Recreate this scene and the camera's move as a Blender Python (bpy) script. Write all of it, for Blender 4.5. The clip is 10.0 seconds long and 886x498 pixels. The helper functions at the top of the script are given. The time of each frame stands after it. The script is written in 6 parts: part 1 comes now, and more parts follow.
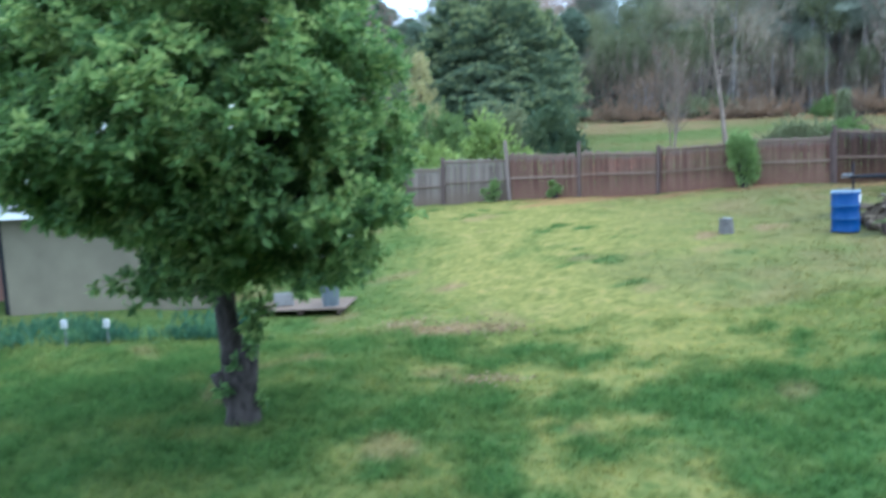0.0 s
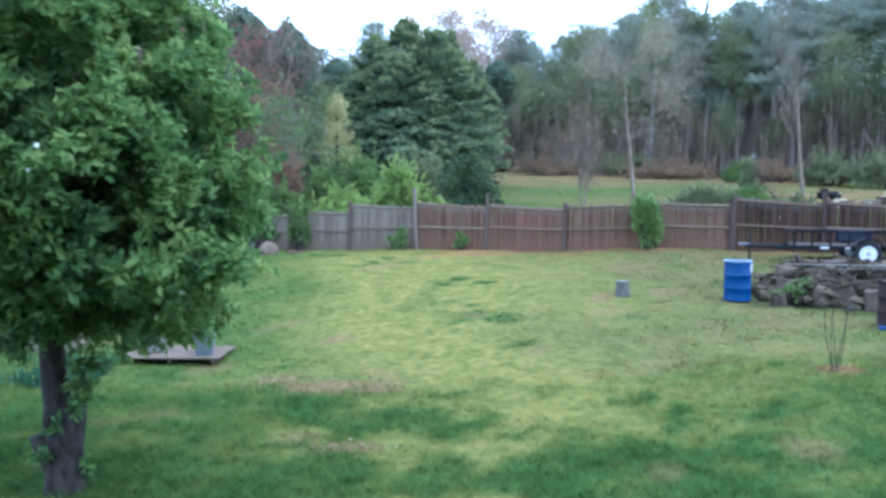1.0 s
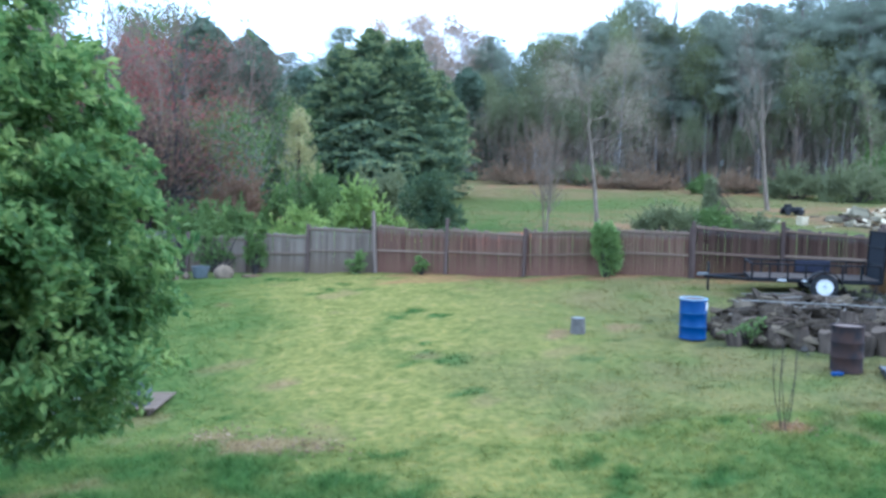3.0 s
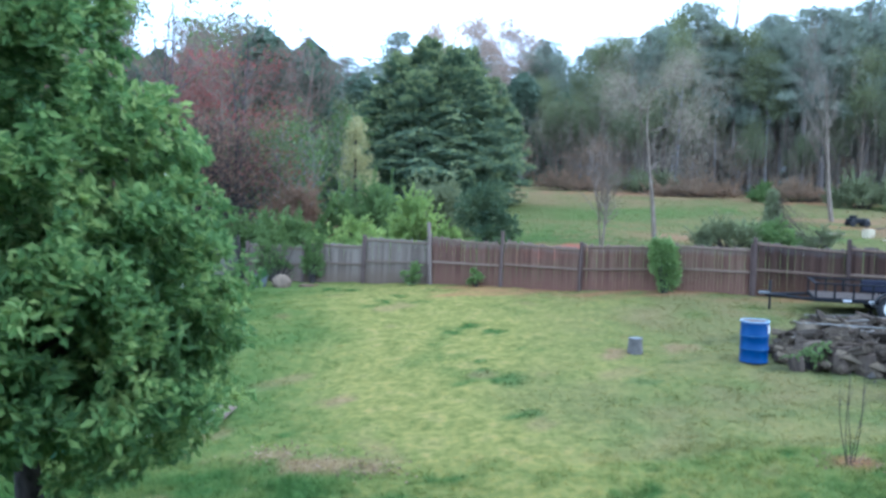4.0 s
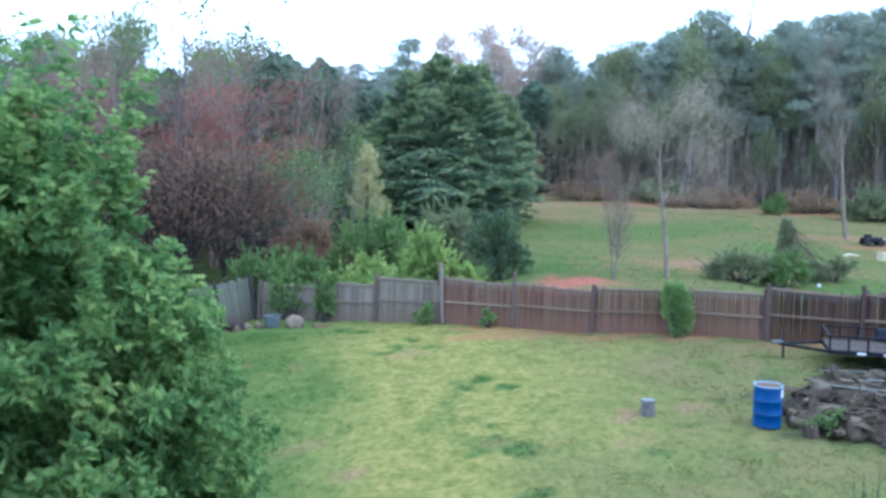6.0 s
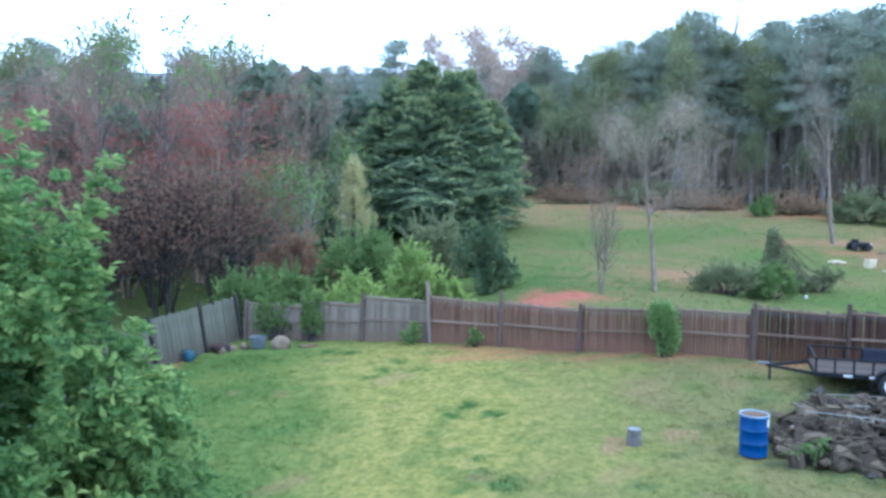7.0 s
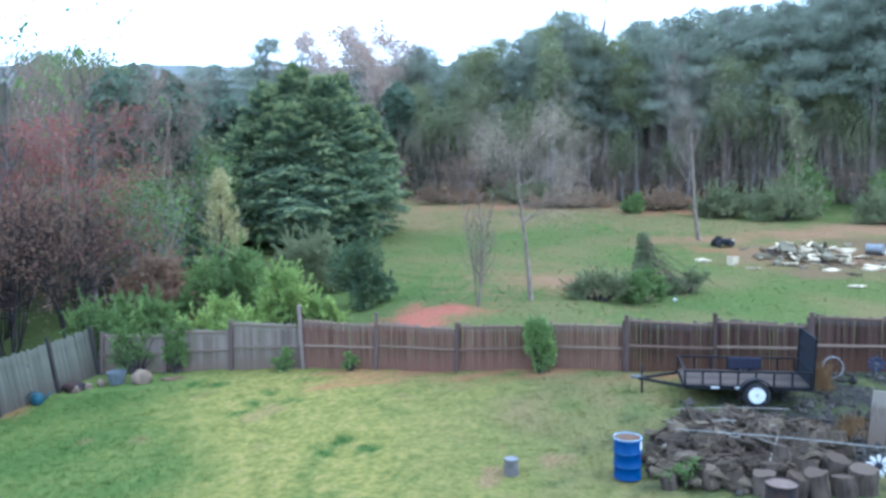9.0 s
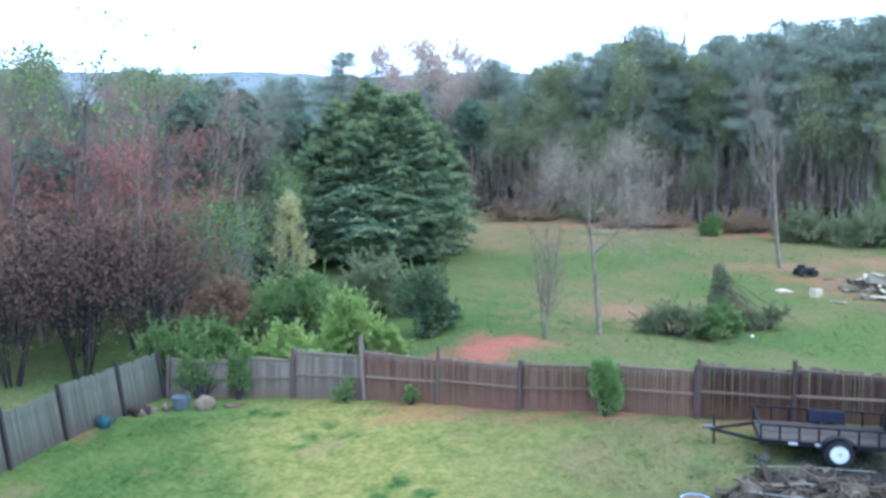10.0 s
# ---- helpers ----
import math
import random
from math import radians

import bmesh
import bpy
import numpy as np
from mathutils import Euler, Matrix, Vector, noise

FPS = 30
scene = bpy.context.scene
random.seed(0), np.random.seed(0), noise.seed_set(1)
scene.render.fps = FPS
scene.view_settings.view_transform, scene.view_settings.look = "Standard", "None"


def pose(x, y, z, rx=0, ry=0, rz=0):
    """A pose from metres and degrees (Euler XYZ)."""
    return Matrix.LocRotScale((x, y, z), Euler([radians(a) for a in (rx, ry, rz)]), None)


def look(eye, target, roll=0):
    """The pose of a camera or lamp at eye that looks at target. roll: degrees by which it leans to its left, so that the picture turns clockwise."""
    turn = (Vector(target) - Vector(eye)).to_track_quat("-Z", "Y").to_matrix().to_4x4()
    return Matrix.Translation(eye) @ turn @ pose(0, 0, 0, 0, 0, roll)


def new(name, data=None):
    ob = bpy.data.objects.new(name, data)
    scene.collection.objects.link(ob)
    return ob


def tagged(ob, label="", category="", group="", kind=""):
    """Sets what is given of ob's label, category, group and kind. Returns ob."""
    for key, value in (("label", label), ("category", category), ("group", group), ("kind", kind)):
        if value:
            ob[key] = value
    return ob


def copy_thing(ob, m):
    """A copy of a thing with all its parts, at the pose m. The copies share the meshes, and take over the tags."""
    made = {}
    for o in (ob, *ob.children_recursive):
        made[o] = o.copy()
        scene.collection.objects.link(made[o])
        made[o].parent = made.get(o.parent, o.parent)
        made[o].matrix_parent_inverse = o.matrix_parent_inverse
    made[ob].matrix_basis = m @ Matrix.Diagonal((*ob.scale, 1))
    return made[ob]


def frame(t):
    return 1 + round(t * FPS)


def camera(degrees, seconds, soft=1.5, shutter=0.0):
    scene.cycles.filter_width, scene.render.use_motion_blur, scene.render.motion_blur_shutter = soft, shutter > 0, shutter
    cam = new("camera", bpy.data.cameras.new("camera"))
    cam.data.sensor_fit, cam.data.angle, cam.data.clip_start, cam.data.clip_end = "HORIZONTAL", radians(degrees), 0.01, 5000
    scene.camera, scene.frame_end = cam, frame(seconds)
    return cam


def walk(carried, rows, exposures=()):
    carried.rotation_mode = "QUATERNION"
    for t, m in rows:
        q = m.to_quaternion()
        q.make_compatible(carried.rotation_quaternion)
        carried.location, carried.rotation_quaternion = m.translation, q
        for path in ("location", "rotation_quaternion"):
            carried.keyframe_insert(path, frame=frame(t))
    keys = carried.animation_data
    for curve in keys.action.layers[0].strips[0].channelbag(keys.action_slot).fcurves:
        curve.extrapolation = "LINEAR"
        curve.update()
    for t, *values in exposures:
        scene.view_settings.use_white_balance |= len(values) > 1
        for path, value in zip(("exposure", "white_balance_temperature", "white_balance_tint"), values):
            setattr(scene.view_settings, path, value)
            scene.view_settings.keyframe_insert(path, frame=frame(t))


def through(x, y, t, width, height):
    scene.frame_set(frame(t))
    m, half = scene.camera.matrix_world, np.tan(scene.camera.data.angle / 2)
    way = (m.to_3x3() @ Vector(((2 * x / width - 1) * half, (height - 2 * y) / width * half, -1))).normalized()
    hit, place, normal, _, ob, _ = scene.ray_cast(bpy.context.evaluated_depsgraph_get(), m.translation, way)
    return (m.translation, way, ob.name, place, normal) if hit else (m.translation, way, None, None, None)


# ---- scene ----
cam = camera(57.0, 10.0, soft=3.1, shutter=0.4)
PATH = [
    (0, (0.051, 0.033, 2.04), (0.005, 2.02, 1.82), -3.1),
    (0.5, (0.431, 0.334, 2.088), (0.509, 2.33, 1.99), -0.7),
    (1, (0.741, 0.597, 2.177), (0.88, 2.588, 2.055), 0.3),
    (1.5, (1.003, 0.76, 2.311), (1.158, 2.75, 2.188), 0.5),
    (2, (1.163, 0.87, 2.521), (1.372, 2.856, 2.412), 0.2),
    (2.2, (1.276, 0.888, 2.623), (1.498, 2.873, 2.514), 0.5),
    (3.3, (1.184, 1.019, 3.082), (1.355, 3.007, 2.953), 0.8),
    (3.5, (1.144, 1.007, 3.136), (1.272, 3.0, 3.017), 0.9),
    (4, (1.136, 0.99, 3.35), (1.211, 2.985, 3.224), 1.1),
    (4.5, (1.016, 1.026, 3.656), (1.088, 3.019, 3.507), 0.4),
    (5, (0.896, 1.02, 4.052), (0.874, 3.014, 3.899), -0.4),
    (5.5, (1.007, 1.034, 4.456), (1.046, 3.028, 4.313), 0.8),
    (7, (1.274, 1.263, 5.737), (1.342, 3.255, 5.573), 0.1),
    (7.5, (1.389, 1.434, 5.86), (1.515, 3.424, 5.697), -0.4),
    (8, (1.509, 1.615, 5.944), (1.718, 3.596, 5.766), -0.7),
    (8.5, (1.648, 1.825, 6.16), (1.936, 3.795, 5.963), -0.8),
    (9, (1.759, 2.056, 6.488), (2.105, 4.017, 6.303), -1.2),
    (9.5, (1.888, 2.328, 6.798), (2.143, 4.303, 6.62), -1.3),
    (10, (2.089, 2.608, 7.235), (2.259, 4.594, 7.068), -0.4),
]
walk(cam, [(t, look(eye, target, roll)) for t, eye, target, roll in PATH], [(0, 0.74, 5100, 10), (0.8, 0.71, 4840, 11), (2, 0.63, 4880, 11), (4.5, 0.62, 4870, 11), (10, 0.7, 4900, 12)])

# ---- sky and light: an overcast spring day ----
world = bpy.data.worlds.new("overcast")
scene.world = world
world.use_nodes = True
wn, wl = world.node_tree.nodes, world.node_tree.links
wn.clear()
w_out = wn.new("ShaderNodeOutputWorld")
w_sky = wn.new("ShaderNodeTexSky")
w_sky.sky_type, w_sky.sun_disc = "NISHITA", False
w_sky.sun_elevation, w_sky.sun_rotation = radians(56), radians(101)
w_blue = wn.new("ShaderNodeBackground")
w_blue.inputs["Strength"].default_value = 0.05
wl.new(w_sky.outputs[0], w_blue.inputs["Color"])
w_co = wn.new("ShaderNodeTexCoord")
w_sep = wn.new("ShaderNodeSeparateXYZ")
wl.new(w_co.outputs["Generated"], w_sep.inputs[0])
w_ramp = wn.new("ShaderNodeMapRange")          # a foggy cloud layer, nearly even down to the horizon
w_ramp.inputs["From Min"].default_value, w_ramp.inputs["From Max"].default_value = 0.0, 1.0
w_ramp.inputs["To Min"].default_value, w_ramp.inputs["To Max"].default_value = 2.15, 1.95
wl.new(w_sep.outputs["Z"], w_ramp.inputs["Value"])
w_cloud = wn.new("ShaderNodeBackground")
w_cloud.inputs["Color"].default_value = (0.83, 0.95, 1.06, 1)
wl.new(w_ramp.outputs[0], w_cloud.inputs["Strength"])
w_add = wn.new("ShaderNodeAddShader")
wl.new(w_blue.outputs[0], w_add.inputs[0])
wl.new(w_cloud.outputs[0], w_add.inputs[1])
wl.new(w_add.outputs[0], w_out.inputs["Surface"])

sun_data = bpy.data.lights.new("sun", "SUN")
sun_data.energy, sun_data.angle, sun_data.color = 1.5, radians(25), (1.0, 0.95, 0.87)
sun = new("sun", sun_data)
sun.matrix_world = look((0, 0, 30), (-20, 4, 0))

# ---- ground form ----
SPOT = np.array([(-2.6, 9, -.80), (3.9, 10.2, -.81), (7.4, 12.3, -.40), (4, 12.5, -.67), (.5, 13.2, -.74), (-2.2, 15.7, -.72), (8.4, 17.9, 0), (5.9, 18.6, -.01),
                 (-.2, 23.7, .26), (10.8, 23.7, .72), (1.7, 27.3, .54), (4, 26.6, .60), (-5.4, 27.3, .24), (-3.2, 27.9, .36), (-.5, 28.0, .46), (12.9, 20.9, .55), (10.2, 31.2, 1.72), (8, 30.6, 1.70),
                 (15.9, 31.2, 1.40), (24, 42, 2.25), (23.7, 44, 2.45), (0, 0, -1.2), (12, 5, -.7), (-10, 12, -.9), (12.6, 20, .36)])


def slope(x, y):
    up = np.where(y < 80, y, 80 + (y - 80) * 0.15)
    return -1.05 + 0.085 * np.clip(up, -30, 400) - 0.00018 * np.clip(y, 0, 60) * np.clip(-x, 0, 60)


def heights(x, y):
    x, y = np.asarray(x, float), np.asarray(y, float)
    top, under = np.zeros_like(x), np.full_like(x, 1e-5)
    for a, b, c in SPOT:
        w = ((x - a) ** 2 + (y - b) ** 2 + 0.6) ** -1.6
        top += w * (c - slope(np.float64(a), np.float64(b)))
        under += w
    return slope(x, y) + top / under


def surface(x, y):
    """The ground with its small mounds, as the sheet has it."""
    return heights(x, y) + (wave(x, y, .6, 61) - .5) * .06 * (y < 60) + (wave(x, y, .4, 62) - .5) * .025 * (y < 34)


def gz(x, y):
    return float(heights(np.array([x]), np.array([y]))[0])


def wave(x, y, size, seed=0):
    """Smooth value noise from 0 to 1."""
    x, y = np.asarray(x, float), np.asarray(y, float)
    u, v = (x * .81 + y * .59) / size + 17.3, (y * .81 - x * .59) / size + 5.1
    i, j = np.floor(u).astype(np.int64), np.floor(v).astype(np.int64)
    f, g = u - i, v - j
    f, g = f * f * (3 - 2 * f), g * g * (3 - 2 * g)

    def at(a, b):
        h = (a * 374761393 + b * 668265263 + seed * 974711) & 0x7FFFFFFF
        h = ((h ^ (h >> 13)) * 1274126177) & 0x7FFFFFFF
        return ((h ^ (h >> 16)) & 0xFFFF) / 65535.0

    return (at(i, j) * (1 - f) + at(i + 1, j) * f) * (1 - g) + (at(i, j + 1) * (1 - f) + at(i + 1, j + 1) * f) * g


# ---- materials ----
def material(name, rough=0.8, metal=0.0, spec=0.3):
    m = bpy.data.materials.new(name)
    m.use_nodes = True
    b = m.node_tree.nodes["Principled BSDF"]
    b.inputs["Roughness"].default_value, b.inputs["Metallic"].default_value = rough, metal
    b.inputs["Specular IOR Level"].default_value = spec
    return m, m.node_tree.nodes, m.node_tree.links, b


def ramp(nodes, *stops):
    r = nodes.new("ShaderNodeValToRGB")
    while len(r.color_ramp.elements) < len(stops):
        r.color_ramp.elements.new(0.5)
    for e, (p, c) in zip(r.color_ramp.elements, stops):
        e.position, e.color = p, (*c, 1)
    return r


def noise_node(nodes, links, scale, detail=4, coord="Object", stretch=(1, 1, 1)):
    co, mp, n = nodes.new("ShaderNodeTexCoord"), nodes.new("ShaderNodeMapping"), nodes.new("ShaderNodeTexNoise")
    mp.inputs["Scale"].default_value = stretch
    n.inputs["Scale"].default_value, n.inputs["Detail"].default_value = scale, detail
    links.new(co.outputs[coord], mp.inputs[0])
    links.new(mp.outputs[0], n.inputs["Vector"])
    return n


def mixed(nodes, links, a, b, fac, how="MIX"):
    m = nodes.new("ShaderNodeMix")
    m.data_type, m.blend_type = "RGBA", how
    for socket, value in ((m.inputs[6], a), (m.inputs[7], b), (m.inputs[0], fac)):
        if isinstance(value, (int, float)):
            socket.default_value = value
        elif isinstance(value, tuple):
            socket.default_value = (*value, 1)
        else:
            links.new(value, socket)
    return m.outputs[2]


def bump(nodes, links, b, height, strength=0.4, distance=0.02):
    n = nodes.new("ShaderNodeBump")
    n.inputs["Strength"].default_value, n.inputs["Distance"].default_value = strength, distance
    links.new(height, n.inputs["Height"])
    links.new(n.outputs[0], b.inputs["Normal"])


def leaf_material(name, dark, mid, light, through=0.35, rough=0.55, clump=0.9, own=0.55):
    """Leaves: every one a little different, whole clumps lighter or darker, and light shining through."""
    m, n, l, b = material(name, rough, spec=0.15)
    geo = n.new("ShaderNodeNewGeometry")
    r = ramp(n, (0.0, dark), (0.5, mid), (1.0, light))
    big = noise_node(n, l, clump, 2)
    add = n.new("ShaderNodeMath")
    add.operation = "MULTIPLY_ADD"
    add.inputs[1].default_value = own
    l.new(geo.outputs["Random Per Island"], add.inputs[0])
    sub = n.new("ShaderNodeMath")
    sub.operation = "MULTIPLY_ADD"
    sub.inputs[1].default_value, sub.inputs[2].default_value = 1.3, -0.15 - own * 0.5
    l.new(big.outputs[0], sub.inputs[0])
    l.new(sub.outputs[0], add.inputs[2])
    l.new(add.outputs[0], r.inputs[0])
    l.new(r.outputs[0], b.inputs["Base Color"])
    t, mix = n.new("ShaderNodeBsdfTranslucent"), n.new("ShaderNodeMixShader")
    l.new(r.outputs[0], t.inputs["Color"])
    mix.inputs[0].default_value = through
    l.new(b.outputs[0], mix.inputs[1])
    l.new(t.outputs[0], mix.inputs[2])
    l.new(mix.outputs[0], n["Material Output"].inputs["Surface"])
    return m


def bark_material(name, dark, light, scale=9, stretch=(1, 1, 0.25)):
    m, n, l, b = material(name, 0.9, spec=0.15)
    a = noise_node(n, l, scale, 6, stretch=stretch)
    r = ramp(n, (0.3, dark), (0.7, light))
    l.new(a.outputs[0], r.inputs[0])
    l.new(r.outputs[0], b.inputs["Base Color"])
    bump(n, l, b, a.outputs[0], 0.8, 0.03)
    return m


def wood_material(name, dark, mid, light, grain=7.0, stain=None, bleached=None, splashed=None):
    """Weathered boards: each one its own shade, streaks along the grain, stains from the soil."""
    m, n, l, b = material(name, 0.9, spec=0.08)
    info = n.new("ShaderNodeObjectInfo")
    g = noise_node(n, l, grain, 5, stretch=(6, 6, 0.5))
    blotch = noise_node(n, l, 1.1, 3)
    add = n.new("ShaderNodeMath")
    add.operation = "MULTIPLY_ADD"
    add.inputs[1].default_value = 0.62
    l.new(info.outputs["Random"], add.inputs[0])
    l.new(g.outputs[0], add.inputs[2])
    half = n.new("ShaderNodeMath")
    half.operation = "MULTIPLY"
    half.inputs[1].default_value = 0.72
    l.new(add.outputs[0], half.inputs[0])
    r = ramp(n, (0.2, dark), (0.5, mid), (0.85, light))
    l.new(half.outputs[0], r.inputs[0])
    col = r.outputs[0]
    if stain:
        s = ramp(n, (0.45, (0, 0, 0)), (0.7, (1, 1, 1)))
        l.new(blotch.outputs[0], s.inputs[0])
        col = mixed(n, l, col, stain, s.outputs[0])
    if bleached:                                                 # rain-bleached board heads, soil splashed up the feet
        co, sep, rough = n.new("ShaderNodeTexCoord"), n.new("ShaderNodeSeparateXYZ"), noise_node(n, l, 2.3, 4, stretch=(5, 5, 1))
        l.new(co.outputs["Object"], sep.inputs[0])
        up = n.new("ShaderNodeMath")
        up.operation = "MULTIPLY_ADD"
        up.inputs[1].default_value = .5
        l.new(rough.outputs[0], up.inputs[0])
        l.new(sep.outputs["Z"], up.inputs[2])
        head = ramp(n, (.88, (0, 0, 0)), (1.0, (.8, .8, .8)))
        foot = ramp(n, (.3, (.75, .75, .75)), (.62, (0, 0, 0)))
        half_up = n.new("ShaderNodeMath")
        half_up.operation = "MULTIPLY"
        half_up.inputs[1].default_value = .82
        l.new(up.outputs[0], half_up.inputs[0])
        l.new(half_up.outputs[0], head.inputs[0])
        l.new(half_up.outputs[0], foot.inputs[0])
        col = mixed(n, l, col, bleached, head.outputs[0])
        col = mixed(n, l, col, splashed, foot.outputs[0])
    l.new(col, b.inputs["Base Color"])
    bump(n, l, b, g.outputs[0], 0.5, 0.01)
    return m


def plain_material(name, colour, rough=0.5, metal=0.0, worn=None, scale=6.0, amount=(0.5, 0.75), spec=0.4):
    """Paint, plastic, metal: a base colour with scuffs, dirt or rust of another colour."""
    m, n, l, b = material(name, rough, metal, spec)
    a = noise_node(n, l, scale, 6)
    r = ramp(n, (amount[0], (0, 0, 0)), (amount[1], (1, 1, 1)))
    l.new(a.outputs[0], r.inputs[0])
    worn = worn or tuple(c * 0.75 for c in colour)
    l.new(mixed(n, l, colour, worn, r.outputs[0]), b.inputs["Base Color"])
    bump(n, l, b, a.outputs[0], 0.15, 0.01)
    return m


def lawn_material(name, blades=False):
    """Grass and soil by what grows there: lush, thin and yellow, straw, red clay, dark rubble. The lush tone also
    paints in shade.
    """
    m, n, l, b = material(name, 1.0, spec=0.0)

    def read(key):
        a = n.new("ShaderNodeAttribute")
        a.attribute_name = key
        return a.outputs["Fac"]

    fine, mid = noise_node(n, l, 14, 6), noise_node(n, l, 2.2, 4)
    thin = ramp(n, (0.3, (0.104, 0.108, 0.031)), (0.55, (0.147, 0.14, 0.042)), (0.8, (0.19, 0.156, 0.058)))
    l.new(mid.outputs[0], thin.inputs[0])
    lush_shade = ramp(n, (0.3, (0.034, 0.07, 0.021)), (0.7, (0.056, 0.1, 0.029)))
    l.new(fine.outputs[0], lush_shade.inputs[0])
    straw = ramp(n, (0.3, (0.109, 0.0682, 0.0352)), (0.7, (0.216, 0.146, 0.0832)))
    l.new(fine.outputs[0], straw.inputs[0])
    clay = ramp(n, (0.3, (0.195, 0.0654, 0.0429)), (0.7, (0.299, 0.112, 0.078)))
    l.new(fine.outputs[0], clay.inputs[0])
    rubble = ramp(n, (0.3, (0.012, 0.0122, 0.0112)), (0.7, (0.046, 0.0435, 0.038)))
    l.new(fine.outputs[0], rubble.inputs[0])
    col = mixed(n, l, thin.outputs[0], lush_shade.outputs[0], read("lush_shade"))
    fleck = noise_node(n, l, 6.5, 7)
    tint = ramp(n, (0.33, (0.7, 0.78, 0.72)), (0.5, (1.0, 1.0, 1.0)), (0.66, (1.26, 1.14, 1.12)))
    l.new(fleck.outputs[0], tint.inputs[0])
    col = mixed(n, l, col, tint.outputs[0], 1.0, "MULTIPLY")
    col = mixed(n, l, col, straw.outputs[0], read("straw"))
    col = mixed(n, l, col, clay.outputs[0], read("clay"))
    col = mixed(n, l, col, rubble.outputs[0], read("rubble"))
    if blades:
        geo = n.new("ShaderNodeNewGeometry")
        own = ramp(n, (0.0, (1.4, 1.4, 1.25)), (1.0, (2.0, 1.95, 1.8)))
        l.new(geo.outputs["Random Per Island"], own.inputs[0])
        col = mixed(n, l, col, own.outputs[0], 1.0, "MULTIPLY")
    l.new(col, b.inputs["Base Color"])
    if blades:
        t, mix = n.new("ShaderNodeBsdfTranslucent"), n.new("ShaderNodeMixShader")
        l.new(col, t.inputs["Color"])
        mix.inputs[0].default_value = 0.45
        l.new(b.outputs[0], mix.inputs[1])
        l.new(t.outputs[0], mix.inputs[2])
        l.new(mix.outputs[0], n["Material Output"].inputs["Surface"])
    if not blades:
        bump(n, l, b, fine.outputs[0], 0.35, 0.04)
    return m


M_GROUND, M_BLADES = lawn_material("lawn_soil"), lawn_material("lawn_blades", True)
M_APPLE = leaf_material("fresh_apple_leaves", (0.052, 0.108, 0.037), (0.142, 0.236, 0.072), (0.34, 0.42, 0.132), 0.6, 0.5, 1.6, own=0.6)
M_BLOSSOM = plain_material("white_petals", (0.78, 0.78, 0.72), 0.7)
M_BARK_DARK = bark_material("dark_rough_bark", (0.009, 0.008, 0.008), (0.066, 0.056, 0.049), 13, (1, 1, 0.5))
M_BARK_GREY = bark_material("grey_bark", (0.15, 0.14, 0.135), (0.32, 0.30, 0.29))
M_BARK_PINE = bark_material("pine_bark", (0.102, 0.0816, 0.0714), (0.289, 0.246, 0.221))
M_TWIG = bark_material("fine_grey_twigs", (0.145, 0.104, 0.077), (0.3, 0.23, 0.173))
M_STEM = bark_material("dark_grey_stems", (0.05, 0.044, 0.04), (0.15, 0.13, 0.118))
M_LIMB = bark_material("brown_grey_limbs", (0.105, 0.082, 0.06), (0.225, 0.178, 0.135))
M_STEM_DARK = bark_material("very_dark_stems", (0.012, 0.01, 0.01), (0.045, 0.038, 0.035))
# Both cypress greens are lifted above leaf colour to suggest haze.
M_CYPRESS = leaf_material("hazed_cypress_sprays", (0.062, 0.094, 0.065), (0.125, 0.18, 0.105), (0.21, 0.265, 0.145), 0.3, 0.6, 1.1, own=0.5)
M_CYPRESS_TIP = leaf_material("cypress_pale_tips", (0.15, 0.195, 0.09), (0.255, 0.3, 0.135), (0.38, 0.41, 0.19), 0.35, 0.6, 1.1, own=0.6)
# Needles made paler and greyer: distance haze is in the base colour.
M_PINE_HAZED = leaf_material("hazed_pine_needles", (0.158, 0.187, 0.146), (0.226, 0.257, 0.192), (0.312, 0.337, 0.248), 0.4, 0.6, 0.35, own=0.35)
M_RED = leaf_material("red_maple_flowers", (0.155, 0.1, 0.08), (0.25, 0.1, 0.078), (0.4, 0.094, 0.075), 0.45, 0.7, 0.6, own=0.3)
M_PURPLE = leaf_material("purple_grey_twigs", (0.175, 0.12, 0.1), (0.245, 0.155, 0.13), (0.32, 0.185, 0.155), 0.4, 0.8, 0.5, own=0.3)
M_BROWNRED = leaf_material("brown_red_buds", (0.19, 0.138, 0.092), (0.255, 0.16, 0.103), (0.335, 0.165, 0.103), 0.45, 0.7, 0.6, own=0.15)
M_RUSSET = leaf_material("russet_brush", (0.2, 0.158, 0.106), (0.27, 0.192, 0.124), (0.36, 0.23, 0.142), 0.45, 0.7, 0.6, own=0.3)
M_VINE = leaf_material("young_vine_leaves", (0.1, 0.16, 0.055), (0.185, 0.272, 0.085), (0.33, 0.42, 0.14), 0.4, 0.6, 0.9)
M_DARKBUSH = leaf_material("dark_olive_leaves", (0.033, 0.0605, 0.0385), (0.077, 0.116, 0.055), (0.165, 0.198, 0.088), 0.25, 0.55, 1.2)
M_HAZE = leaf_material("fine_grey_brown_twigs", (0.215, 0.205, 0.17), (0.29, 0.277, 0.228), (0.365, 0.345, 0.285), 0.4, 0.8, 0.4, own=0.3)
M_TAN = leaf_material("pale_tan_twigs", (0.28, 0.235, 0.17), (0.355, 0.3, 0.215), (0.43, 0.365, 0.265), 0.4, 0.8, 0.4, own=0.3)
